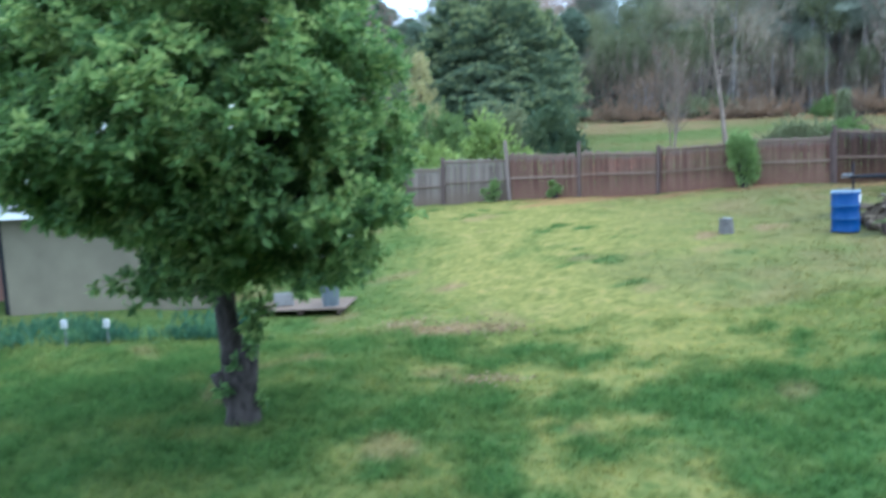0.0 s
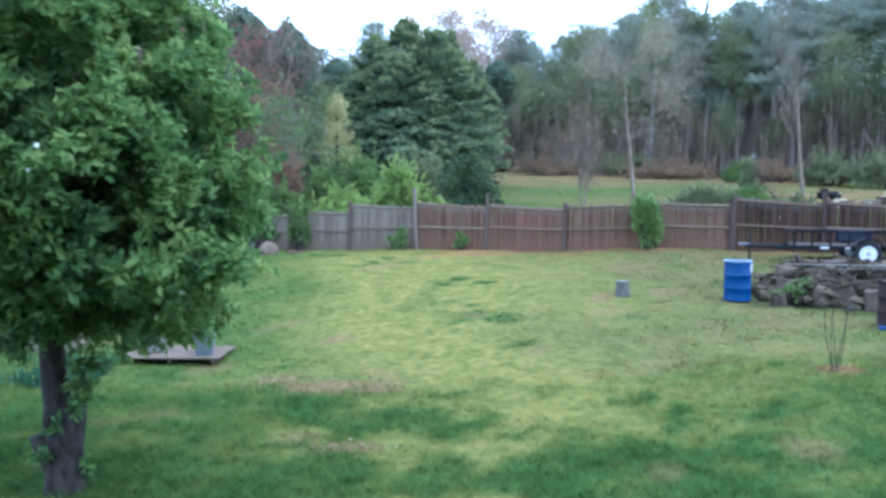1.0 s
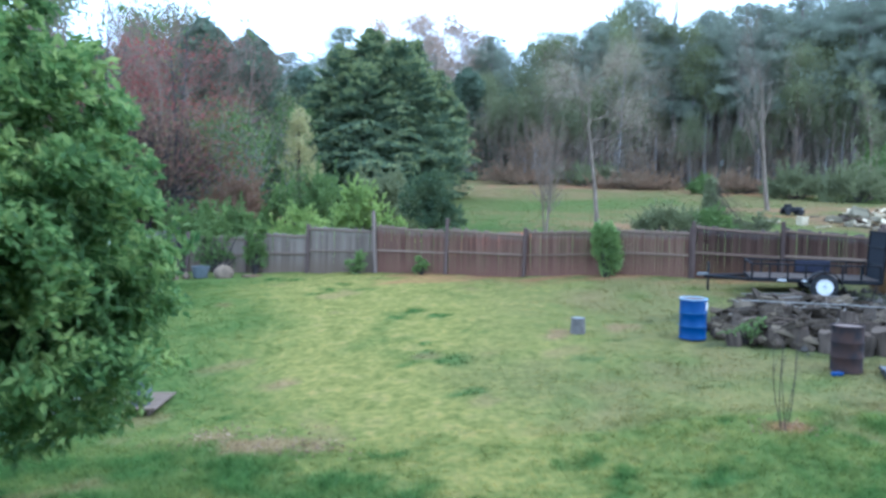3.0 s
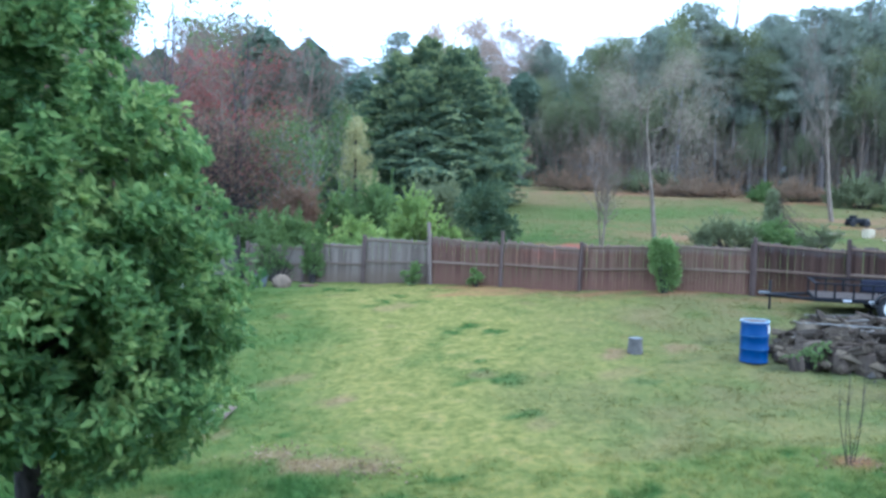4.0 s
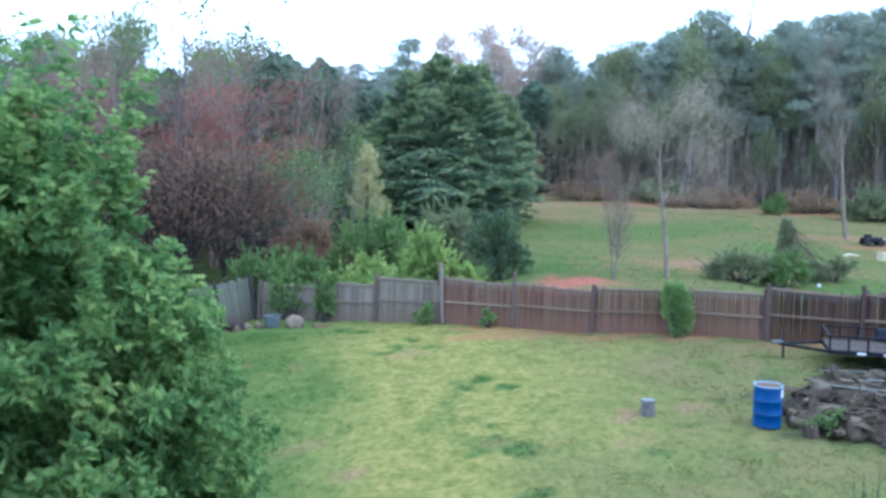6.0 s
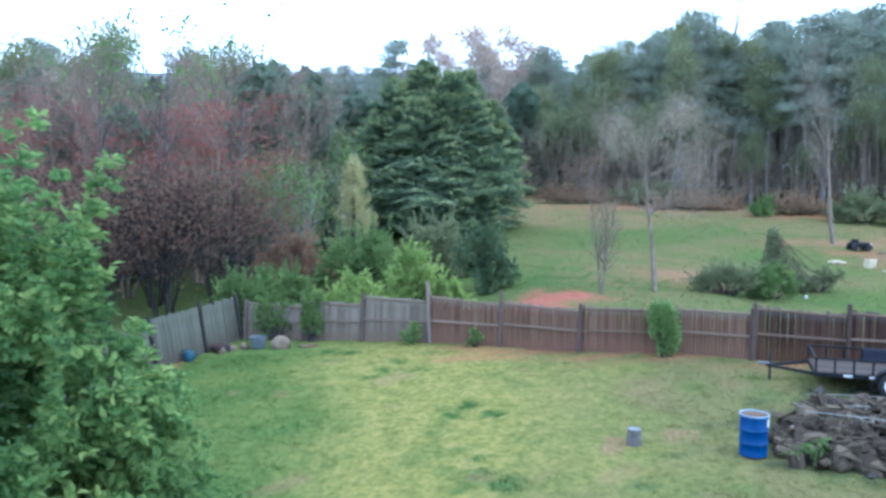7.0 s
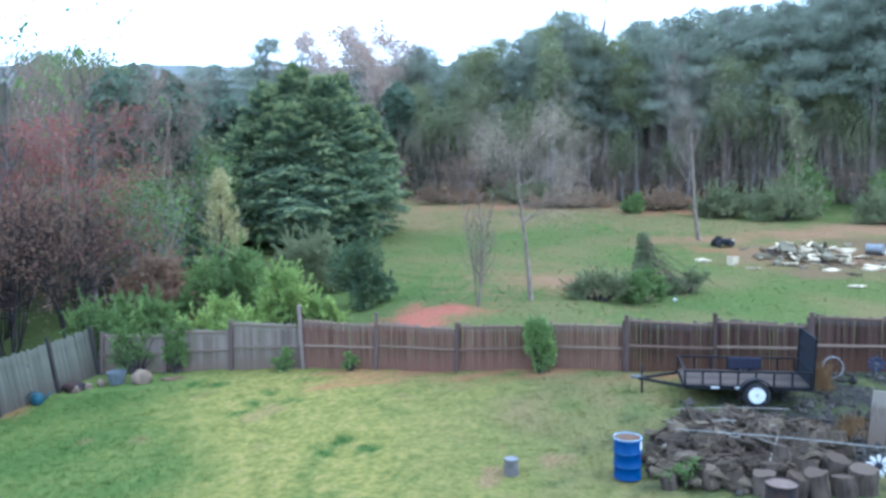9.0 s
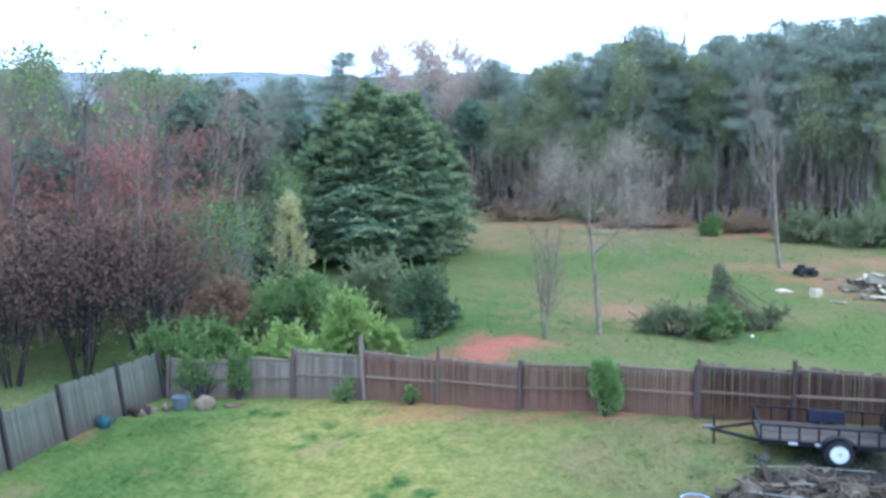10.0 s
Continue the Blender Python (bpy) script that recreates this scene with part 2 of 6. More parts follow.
# Rose bud colour, lightened further to paint in the haze.
M_ROSE = leaf_material("hazed_rose_buds", (0.365, 0.288, 0.228), (0.452, 0.352, 0.276), (0.554, 0.406, 0.314), 0.4, 0.7, 0.3, own=0.3)
M_YELLOW = leaf_material("yellow_green_catkins", (0.24, 0.225, 0.1), (0.4, 0.365, 0.165), (0.55, 0.505, 0.24), 0.4, 0.6, 0.6)
M_SPRING = leaf_material("light_spring_leaves", (0.15, 0.222, 0.066), (0.285, 0.375, 0.105), (0.49, 0.55, 0.17), 0.45, 0.55, 0.6)
M_SHRUB = leaf_material("shrub_leaves", (0.078, 0.126, 0.042), (0.138, 0.205, 0.066), (0.24, 0.315, 0.095), 0.35, 0.6, 0.6)
M_OLIVE = leaf_material("olive_new_leaves", (0.115, 0.13, 0.072), (0.18, 0.2, 0.1), (0.28, 0.3, 0.145), 0.35, 0.6, 0.3, own=0.3)
M_FENCE = wood_material("red_brown_boards", (0.052, 0.029, 0.0205), (0.094, 0.053, 0.038), (0.15, 0.092, 0.067), stain=(0.128, 0.06, 0.039), bleached=(0.175, 0.135, 0.109), splashed=(0.14, 0.072, 0.052))
M_FENCE_DARK = wood_material("dark_brown_boards", (0.02, 0.0115, 0.0085), (0.04, 0.023, 0.0168), (0.075, 0.045, 0.032), bleached=(0.095, 0.077, 0.07), splashed=(0.075, 0.039, 0.024))
M_FENCE_GREY = wood_material("grey_boards", (0.085, 0.066, 0.051), (0.142, 0.113, 0.088), (0.2, 0.164, 0.13), bleached=(0.21, 0.182, 0.147), splashed=(0.13, 0.094, 0.066))
M_FENCE_SIDE = wood_material("damp_grey_boards", (0.056, 0.056, 0.043), (0.08, 0.079, 0.06), (0.108, 0.106, 0.081), stain=(0.062, 0.07, 0.047), bleached=(0.094, 0.096, 0.074), splashed=(0.055, 0.046, 0.035))
M_POST = wood_material("brown_posts", (0.045, 0.03, 0.025), (0.08, 0.056, 0.047), (0.125, 0.092, 0.078))
M_POST_PALE = wood_material("newer_pale_post", (0.11, 0.084, 0.068), (0.16, 0.124, 0.102), (0.22, 0.176, 0.147))
M_POST_DARK = wood_material("very_dark_posts", (0.02, 0.018, 0.017), (0.035, 0.031, 0.028), (0.055, 0.048, 0.043))
M_RAIL = wood_material("weathered_rail", (0.0981, 0.0638, 0.0466), (0.139, 0.0954, 0.0689), (0.189, 0.138, 0.102))
M_SPLIT = wood_material("split_log_wood", (0.0105, 0.008, 0.0056), (0.039, 0.03, 0.021), (0.114, 0.09, 0.06))
M_LOG = bark_material("weathered_log_bark", (0.025, 0.019, 0.014), (0.1, 0.076, 0.057), 7)
M_CUT = wood_material("cut_wood", (0.034, 0.024, 0.0165), (0.06, 0.044, 0.031), (0.095, 0.073, 0.054))
M_BLUE = plain_material("blue_drum_paint", (0.002, 0.035, 0.13), 0.5, 0, (0.004, 0.046, 0.155), 3, spec=.2)
M_HOOP_BLUE = plain_material("scuffed_blue_hoop", (0.045, 0.12, 0.26), 0.5, 0, (0.16, 0.25, 0.38), 9, spec=.2)
M_HOOP = plain_material("worn_pale_blue", (0.236, 0.345, 0.461), 0.5, 0, (0.59, 0.553, 0.512), 9)
M_WHITE = plain_material("white_paint", (0.597, 0.597, 0.581), 0.5, 0, (0.459, 0.436, 0.383), 9)
M_RUST = plain_material("rusted_steel", (0.0415, 0.0237, 0.0185), 0.9, 0, (0.0171, 0.0154, 0.0172), 4, (0.4, 0.65), 0.2)
M_LID = plain_material("rusty_pale_lid", (0.12, 0.084, 0.058), 0.9, 0, (0.07, 0.034, 0.019), 7, (0.4, 0.65), .1)
M_ASH = plain_material("ash", (0.12, 0.084, 0.064), 0.95, 0, (0.05, 0.032, 0.024), 8)
M_BLACK = plain_material("black_steel_paint", (0.008, 0.009, 0.011), 0.6, 0, (0.018, 0.017, 0.017), 5, spec=.12)
M_TYRE = plain_material("tyre_rubber", (0.012, 0.012, 0.013), 0.85, 0, (0.03, 0.03, 0.03), 12)
M_DECK = wood_material("trailer_planks", (0.03, 0.024, 0.02), (0.054, 0.0435, 0.036), (0.082, 0.066, 0.055))
M_ZINC = plain_material("galvanised_steel", (0.173, 0.18, 0.18), 0.45, 0.6, (0.116, 0.12, 0.125), 7)
M_PIPE = plain_material("pale_pipe", (0.2, 0.192, 0.172), 0.6, 0, (0.12, 0.112, 0.1), 5)
M_SIDING = plain_material("beige_siding", (0.165, 0.145, 0.096), 0.8, 0, (0.132, 0.116, 0.078), 1.5, (0.4, 0.7), .1)
M_ROOF = plain_material("pale_shingles", (0.262, 0.256, 0.249), 0.9, 0, (0.164, 0.161, 0.157), 12, (0.4, 0.6))
M_BROWN = plain_material("brown_door_paint", (0.16, 0.075, 0.05), 0.7, 0, (0.10, 0.05, 0.035), 4)
M_STONE = plain_material("field_stone", (0.165, 0.122, 0.08), 0.9, 0, (0.1, 0.073, 0.048), 5, (0.35, 0.65))
M_CLOD = leaf_material("dark_clods", (0.018, 0.017, 0.015), (0.045, 0.04, 0.034), (0.1, 0.09, 0.078), 0.0, 0.95, 0.8, own=0.6)
M_CONCRETE = plain_material("grey_concrete", (0.112, 0.102, 0.09), 0.9, 0, (0.066, 0.06, 0.053), 8)
M_TUB = plain_material("blue_grey_plastic", (0.105, 0.12, 0.126), 0.6, 0, (0.07, 0.08, 0.085), 5, spec=.2)
M_SLATE = plain_material("dark_grey_plastic", (0.055, 0.06, 0.07), 0.6, 0, (0.09, 0.095, 0.10), 6)
M_MESH = plain_material("black_expanded_metal", (0.016, 0.019, 0.024), 0.7, 0, (0.028, 0.03, 0.034), 14, spec=.1)
M_TEAL = plain_material("faded_teal_plastic", (0.018, 0.058, 0.076), 0.6, spec=.2)
M_NAVY = plain_material("dark_cloth", (0.012, 0.013, 0.028), 0.8)
M_NAVYBLUE = plain_material("navy_plastic", (0.01, 0.025, 0.06), 0.5)
M_STRAW = leaf_material("dry_straw", (0.0853, 0.0492, 0.0197), (0.171, 0.105, 0.0459), (0.249, 0.177, 0.0853), 0.3, 0.8, 0.9)
# Pale undergrowth colour stands in for haze between the dark trunks.
M_UNDER = leaf_material("hazed_undergrowth", (0.215, 0.212, 0.172), (0.27, 0.265, 0.212), (0.325, 0.315, 0.25), 0.4, 0.8, 0.2, own=0.2)
M_CREAM = plain_material("cream_paint", (0.44, 0.375, 0.25), 0.7, 0, (0.23, 0.175, 0.1), 3, spec=.2)
M_LILY = leaf_material("lily_leaves", (0.0246, 0.0697, 0.041), (0.0492, 0.119, 0.0615), (0.131, 0.23, 0.0902), 0.25, 0.5, 1.4)
M_LITTER = leaf_material("dead_leaves", (0.0836, 0.0585, 0.0418), (0.209, 0.139, 0.0906), (0.461, 0.348, 0.236), 0.2, 0.8, 0.9)
M_PALEWOOD = wood_material("bleached_wood", (0.11, 0.096, 0.078), (0.17, 0.152, 0.128), (0.235, 0.213, 0.186))
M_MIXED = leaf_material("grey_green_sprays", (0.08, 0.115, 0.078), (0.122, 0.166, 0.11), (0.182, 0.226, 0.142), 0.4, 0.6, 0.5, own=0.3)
# The ridge's air haze is painted in as a pale base colour.
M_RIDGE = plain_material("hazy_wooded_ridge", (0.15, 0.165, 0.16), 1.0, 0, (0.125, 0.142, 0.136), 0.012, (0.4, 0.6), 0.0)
M_GLASS = plain_material("dim_window_glass", (0.06, 0.065, 0.07), 0.15, 0, (0.09, 0.09, 0.09), 2)


# ---- mesh helpers ----
def mesh(name, verts, faces, mat=None, smooth=False):
    me = bpy.data.meshes.new(name)
    me.from_pydata(np.asarray(verts).tolist() if isinstance(verts, np.ndarray) else verts, [], faces.tolist() if isinstance(faces, np.ndarray) else faces)
    if mat:
        me.materials.append(mat)
    if smooth:
        me.shade_smooth()
    me.update()
    return me


def thing(name, at=(0, 0, 0), label="", category="", group="", turn=0, kind=""):
    ob = new(name)
    ob.empty_display_size = 0.2
    ob.matrix_basis = pose(*at, 0, 0, turn)
    return tagged(ob, label, category, group, kind)


def part(name, data, parent, label="", m=None):
    ob = new(name, data)
    if name in ("crown", "foliage", "branchwork", "blossom", "shingle_rest"):
        ob["kind"] = "stuff"
    ob.parent = parent
    if m is not None:
        ob.matrix_basis = m
    return tagged(ob, label)


def bm_mesh(name, bm, mat, smooth=False):
    me = bpy.data.meshes.new(name)
    bm.to_mesh(me)
    bm.free()
    me.materials.append(mat)
    if smooth:
        me.shade_smooth()
    return me


def box(name, size, mat, at=(0, 0, 0), edge=0.008, jitter=0.0, turn=None):
    """A block with broken edges."""
    bm = bmesh.new()
    bmesh.ops.create_cube(bm, size=1)
    for v in bm.verts:
        v.co = Vector([v.co[i] * size[i] + random.uniform(-jitter, jitter) for i in range(3)])
    if edge:
        bmesh.ops.bevel(bm, geom=bm.edges[:], offset=min(edge, min(size) * 0.3), segments=1, affect="EDGES")
    if turn is not None:
        bm.transform(turn)
    bmesh.ops.translate(bm, verts=bm.verts, vec=at)
    return bm_mesh(name, bm, mat)


def lathe(name, profile, mat, sides=28, smooth=True, closed=True):
    """A turned body from (radius, height) pairs."""
    verts, faces = [], []
    for r, z in profile:
        verts += [(r * math.cos(2 * math.pi * i / sides), r * math.sin(2 * math.pi * i / sides), z) for i in range(sides)]
    for k in range(len(profile) - 1):
        faces += [(k * sides + i, k * sides + (i + 1) % sides, (k + 1) * sides + (i + 1) % sides, (k + 1) * sides + i) for i in range(sides)]
    if closed:
        faces += [tuple(range(sides))[::-1], tuple((len(profile) - 1) * sides + i for i in range(sides))]
    me = mesh(name, verts, faces, mat)
    if smooth:
        me.shade_smooth()
        me.set_sharp_from_angle(angle=radians(40))
    return me


def tubes(paths, sides=6):
    """Tapered round limbs along paths of (point, radius)."""
    verts, faces = [], []
    for path in paths:
        first = len(verts)
        for k, (p, r) in enumerate(path):
            a = path[max(k - 1, 0)][0]
            b = path[min(k + 1, len(path) - 1)][0]
            d = (Vector(b) - Vector(a)).normalized()
            u = d.orthogonal().normalized() if k == 0 else (u - d * u.dot(d)).normalized()
            v = d.cross(u)
            for i in range(sides):
                q = 2 * math.pi * i / sides
                verts.append(tuple(Vector(p) + (u * math.cos(q) + v * math.sin(q)) * r))
        for k in range(len(path) - 1):
            s = first + k * sides
            faces += [(s + i, s + (i + 1) % sides, s + sides + (i + 1) % sides, s + sides + i) for i in range(sides)]
        faces.append(tuple(first + (len(path) - 1) * sides + i for i in range(sides)))
    return verts, faces


def pipe(name, pts, r, mat, sides=8):
    v, f = tubes([[(p, r) for p in pts]], sides)
    return mesh(name, v, f, mat, True)


def leaves(centres, ways, rng, size, width=0.45, fold=0.25, spread=0.35, face=None):
    """Many pointed leaves, each of four triangles bent along the midrib, growing from centres along ways."""
    n = len(centres)
    d = ways + rng.normal(0, spread, (n, 3))
    d /= np.linalg.norm(d, axis=1)[:, None] + 1e-9
    side = np.cross(d, rng.normal(0, 1, (n, 3)) if face is None else face + rng.normal(0, .35, (n, 3)))
    side /= np.linalg.norm(side, axis=1)[:, None] + 1e-9
    up = np.cross(side, d)
    s = (size * rng.uniform(0.6, 1.3, n))[:, None]
    thin = min(1.0, width / 0.35)
    base, tip = centres, centres + d * s - up * s * 0.15 * thin
    mid = centres + d * s * 0.45
    left, right = mid + side * s * width * 0.5 + up * s * fold * 0.3 * thin, mid - side * s * width * 0.5 + up * s * fold * 0.3 * thin
    verts = np.stack([base, right, tip, left], 1).reshape(-1, 3)
    k = np.arange(n)[:, None] * 4
    faces = np.concatenate([k + np.array([[0, 1, 2]]), k + np.array([[0, 2, 3]])], 1).reshape(-1, 3)
    return verts, faces


def unit(rng, n):
    d = rng.normal(0, 1, (n, 3))
    return d / np.linalg.norm(d, axis=1)[:, None]


def grow(rng, start, way, length, radius, depth, kids=(3, 5), angle=38, shrink=0.62, bend=0.18, up=0.15, out=None, tips=None):
    """A limb and its side limbs, as paths of (point, radius); the tips go into tips."""
    out = [] if out is None else out
    steps, p, d = 5, Vector(start), Vector(way).normalized()
    path = [(tuple(p), radius)]
    marks = []
    for k in range(steps):
        d = (d + Vector(rng.normal(0, bend, 3)) + Vector((0, 0, up))).normalized()
        p = p + d * length / steps
        path.append((tuple(p), radius * (1 - 0.75 * (k + 1) / steps)))
        marks.append((p.copy(), d.copy(), radius * (1 - 0.75 * (k + 1) / steps)))
        if tips is not None and depth <= 1:
            tips.append((tuple(p), tuple(d)))
    out.append(path)
    if depth > 0:
        for _ in range(int(rng.integers(kids[0], kids[1] + 1))):
            q, e, r = marks[int(rng.integers(1, steps))]
            side = e.orthogonal().normalized()
            side.rotate(Matrix.Rotation(rng.uniform(0, 2 * math.pi), 3, e))
            a = radians(angle * rng.uniform(0.7, 1.35))
            grow(rng, q, e * math.cos(a) + side * math.sin(a), length * shrink * rng.uniform(0.75, 1.15), max(r * 0.7, 0.006), depth - 1, kids, angle, shrink, bend, up, out, tips)
    return out


# ---- the ground sheet ----
def bumpy(lo, hi, fine_lo, fine_hi, step, growth=1.18):
    mid = list(np.arange(fine_lo, fine_hi, step))
    a, s = [fine_lo], step
    while a[-1] > lo:
        s *= growth
        a.append(a[-1] - s)
    b, s = [mid[-1]], step
    while b[-1] < hi:
        s *= growth
        b.append(b[-1] + s)
    return np.array(a[:0:-1] + mid + b[1:])


# where the grass is rank and dark: x, y, half length, half depth
LUSH = [(8.6, 9.3, 2.2, 1.6), (11.5, 11.5, 2.5, 2.0), (-3, 8.2, 3.0, 1.3), (-5.5, 11.5, 2.6, 1.5), (4.5, 11.3, .55, .7), (4.9, 10.3, .7, .4), (3.3, 15.1, .5, .2), (2.9, 16.9, .35, .2), (6.1, 11.0, .4, .22),
        (2.1, 10.9, .45, .28), (.9, 11.7, .5, .3), (-1.0, 11.8, 1.0, .45), (.85, 9.3, .7, .3), (1.8, 9.3, .6, .3), (3.5, 9.0, 1.0, .35), (5.1, 9.6, .5, .3), (-2.0, 10.4, 1.2, .5), (1.7, 12.6, .4, .18), (5.0, 12.9, .4, .2),
        (2.5, 17.4, .2, .16), (2.6, 18.2, .16, .14), (-2.1, 26.5, .3, .25), (-1.5, 26.9, .2, .18), (-.8, 26.7, .24, .2), (-.15, 23.75, .2, .25), (.45, 24.3, .18, .25), (.85, 25.2, .2, .22), (-2.9, 26.0, .2, .2), (-1.2, 25.8, .18, .18),
        (1.6, 24.4, .25, .16), (2.55, 21.4, .2, .25), (2.2, 20.6, .2, .18), (3.1, 20.7, .22, .18), (3.6, 18.9, .25, .2), (7.3, 14.6, .6, .2), (2.3, 8.0, 1.2, .5),
        (-.2, 9.5, .7, .3), (5.9, 16.6, .35, .2), (6.9, 18.0, .2, .15), (5.6, 8.2, 1.2, .6), (-1.3, 14.6, .5, .4)]
STRAW = [(-.1, 13.2, .75, .35), (.6, 13.0, .35, .2), (-.9, 13.6, .4, .25), (5.6, 18.6, .5, .25), (7.0, 18.9, .35, .3), (-.2, 16.4, .3, .15), (.3, 10.35, .25, .14), (7.55, 12.4, .3, .16), (27.5, 39.0, 5.2, 3.6), (24, 45, 5, 2), (12, 36, 3.5, 4), (31, 46, 5, 3), (36, 45, 6, 3), (27, 50, 6, 3)]
BARE = [(27.4, 38.8, 5.2, 3.6), (24, 44.5, 4.5, 1.6), (12.2, 34.5, 2.2, 2.2), (31, 45, 5, 2.5), (36, 46, 5, 2.5)]      # bare brown soil in the field
CLAY = [(3.5, 25.3, 1.3, .25), (3.0, 26.6, 1.6, .22), (7.6, 24.9, 2.2, .25), (6.1, 30.3, 1.7, .95), (5.2, 25.9, 2.6, .35), (9.2, 24.2, 2.0, .25), (12, 23.2, 2.0, .3), (-6.3, 26.4, .4, .8), (20, 62, 7, 1.8), (29, 56, 5, 1.6), (7.6, 12.4, .3, .2), (23.2, 41.2, 1.6, 1.0)]
SOIL = [(28.2, 38.2, 4.2, 3.4), (25.2, 35.2, 2.0, 1.5), (33, 40.5, 3.5, 2.5)]      # trodden ground under the junk
RUBBLE = [(15.6, 20.6, 2.4, 1.8), (14.5, 18.6, 3.2, 2.6), (11.6, 18.4, 2.6, 1.7), (17.5, 19.5, 2.5, 3)]


def amount(x, y, spots, ragged, seed, size=0.5):
    w = np.zeros_like(x)
    rough = (wave(x, y, size, seed) - 0.5) * ragged + (wave(x, y, size * 0.35, seed + 1) - 0.5) * ragged * 0.7
    for a, b, p, q in spots:
        d = np.sqrt(((x - a) / p) ** 2 + ((y - b) / q) ** 2)
        w = np.maximum(w, np.clip(1.45 - d + rough, 0, 1))
    return w


def growth(x, y):
    """How lush, strawy, clayey and stony the ground is; the lush value also carries painted shade and vignette."""
    near = np.clip((12.5 - y + (wave(x, y, 2.5, 7) - .5) * 5) / 3.5, 0, 1)      # thicker lawn at the near end, also darkened for lens vignette
    spots = np.clip((wave(x, y, .55, 3) * .6 + wave(x, y, 1.6, 4) * .4 - .64) * 10, 0, 1) * .95
    strip = np.clip((wave(x, y, 1.5, 5) * .42 + wave(x, y, .6, 6) * .42 + wave(x, y, .2, 66) * .16 - .4) * 7, 0, 1)
    lush_shade = np.clip(np.maximum(np.maximum(amount(x, y, LUSH, 2.3, 11, .4) * .95, spots * .35), near * (.28 + .72 * strip)), 0, 1)
    # Greener lawn at both sides, darkened further to paint in lens vignette.
    sides = np.clip((np.abs(x - 3 + (wave(x, y, 3, 13) - .5) * 4) - 2.8) / 3.5, 0, 1) * (y < 29)
    lush_shade = np.maximum(lush_shade, sides * np.where(x < 1, .72, .5) * (.8 + .4 * wave(x, y, 1.6, 14)))
    # Rank grass on the left; its tone also paints the tree's shade.
    left = np.clip((1.2 - x + (wave(x, y, 1.8, 24) - .5) * 3) / 2.5, 0, 1) * np.clip((14.5 - y) / 2, 0, 1)
    lush_shade = np.maximum(lush_shade, left * (.74 + .26 * strip))
    # Duller right side, with vignette darkening put into the same tone.
    right = np.clip((x - 2.6 + (wave(x, y, 2.2, 15) - .5) * 4) / 5.5, 0, 1) * (y < 27)
    lush_shade = np.maximum(lush_shade, right * (.62 + .25 * wave(x, y, 1.4, 16)))
    lush_shade = np.where(y < 15, np.clip(lush_shade * (.76 + .48 * wave(x, y, .42, 71)), 0, 1), lush_shade)
    green = np.clip(y - 27.7 + .4 * np.clip(x - 1.7, 0, 16), 0, 1)
    lush_shade = np.maximum(lush_shade, green * (.82 + .18 * wave(x, y, 4, 9) * wave(x, y, 1.3, 10)))
    straw = np.maximum(amount(x, y, STRAW, 2.2, 21) * np.where(y > 30, .55, .8), np.clip((wave(x, y, .9, 23) - .82) * 6, 0, .4) * (y < 28))
    straw = np.maximum(straw, right * (.16 + .42 * wave(x, y, .8, 17)) * (y > 13))
    straw = np.maximum(straw, green * (.07 + .65 * wave(x, y, 4.5, 18) * wave(x, y, 2.0, 19)))
    straw = np.maximum(straw, amount(x, y, BARE, .7, 27, 1.5) * .95)
    woods = np.clip((y - 48 - (wave(x, y, 9, 31) - .5) * 12 - .2 * np.abs(x - 15)) / 8, 0, 1)
    straw = np.maximum(straw, woods * (.35 + .5 * wave(x, y, 2.2, 33)))
    clay = amount(x, y, CLAY, 1.1, 41, .8) * np.where(y > 40, .4, np.where(y > 28, .9, .42))
    clay = np.maximum(clay, amount(x, y, BARE, .9, 28, 1.2) * .1)
    rubble = amount(x, y, RUBBLE, .8, 51, .7)
    soil = amount(x, y, SOIL, .7, 29, 1.2)
    straw = np.maximum(straw * (1 - rubble), soil * .85)
    return dict(lush_shade=lush_shade, straw=straw, clay=clay, rubble=np.maximum(rubble, soil * .32))


def set_growth(me, x, y):
    for key, value in growth(x, y).items():
        a = me.attributes.new(key, "FLOAT", "POINT")
        a.data.foreach_set("value", value.astype(np.float32))


def make_ground():
    xs, ys = bumpy(-3500, 3500, -13, 22, 0.2, 1.04), bumpy(-400, 4200, -1, 34, 0.2, 1.04)
    x, y = np.meshgrid(xs, ys)
    x, y = x.ravel(), y.ravel()
    z = surface(x, y)
    nx, ny = len(xs), len(ys)
    i, j = np.meshgrid(np.arange(nx - 1), np.arange(ny - 1))
    k = (j * nx + i).ravel()
    me = mesh("ground", np.stack([x, y, z], 1), np.stack([k, k + 1, k + 1 + nx, k + nx], 1), M_GROUND, True)
    set_growth(me, x, y)
    tagged(new("ground", me), "sloping patchy lawn with bare clay and a mown field behind", "lawn", kind="structure")


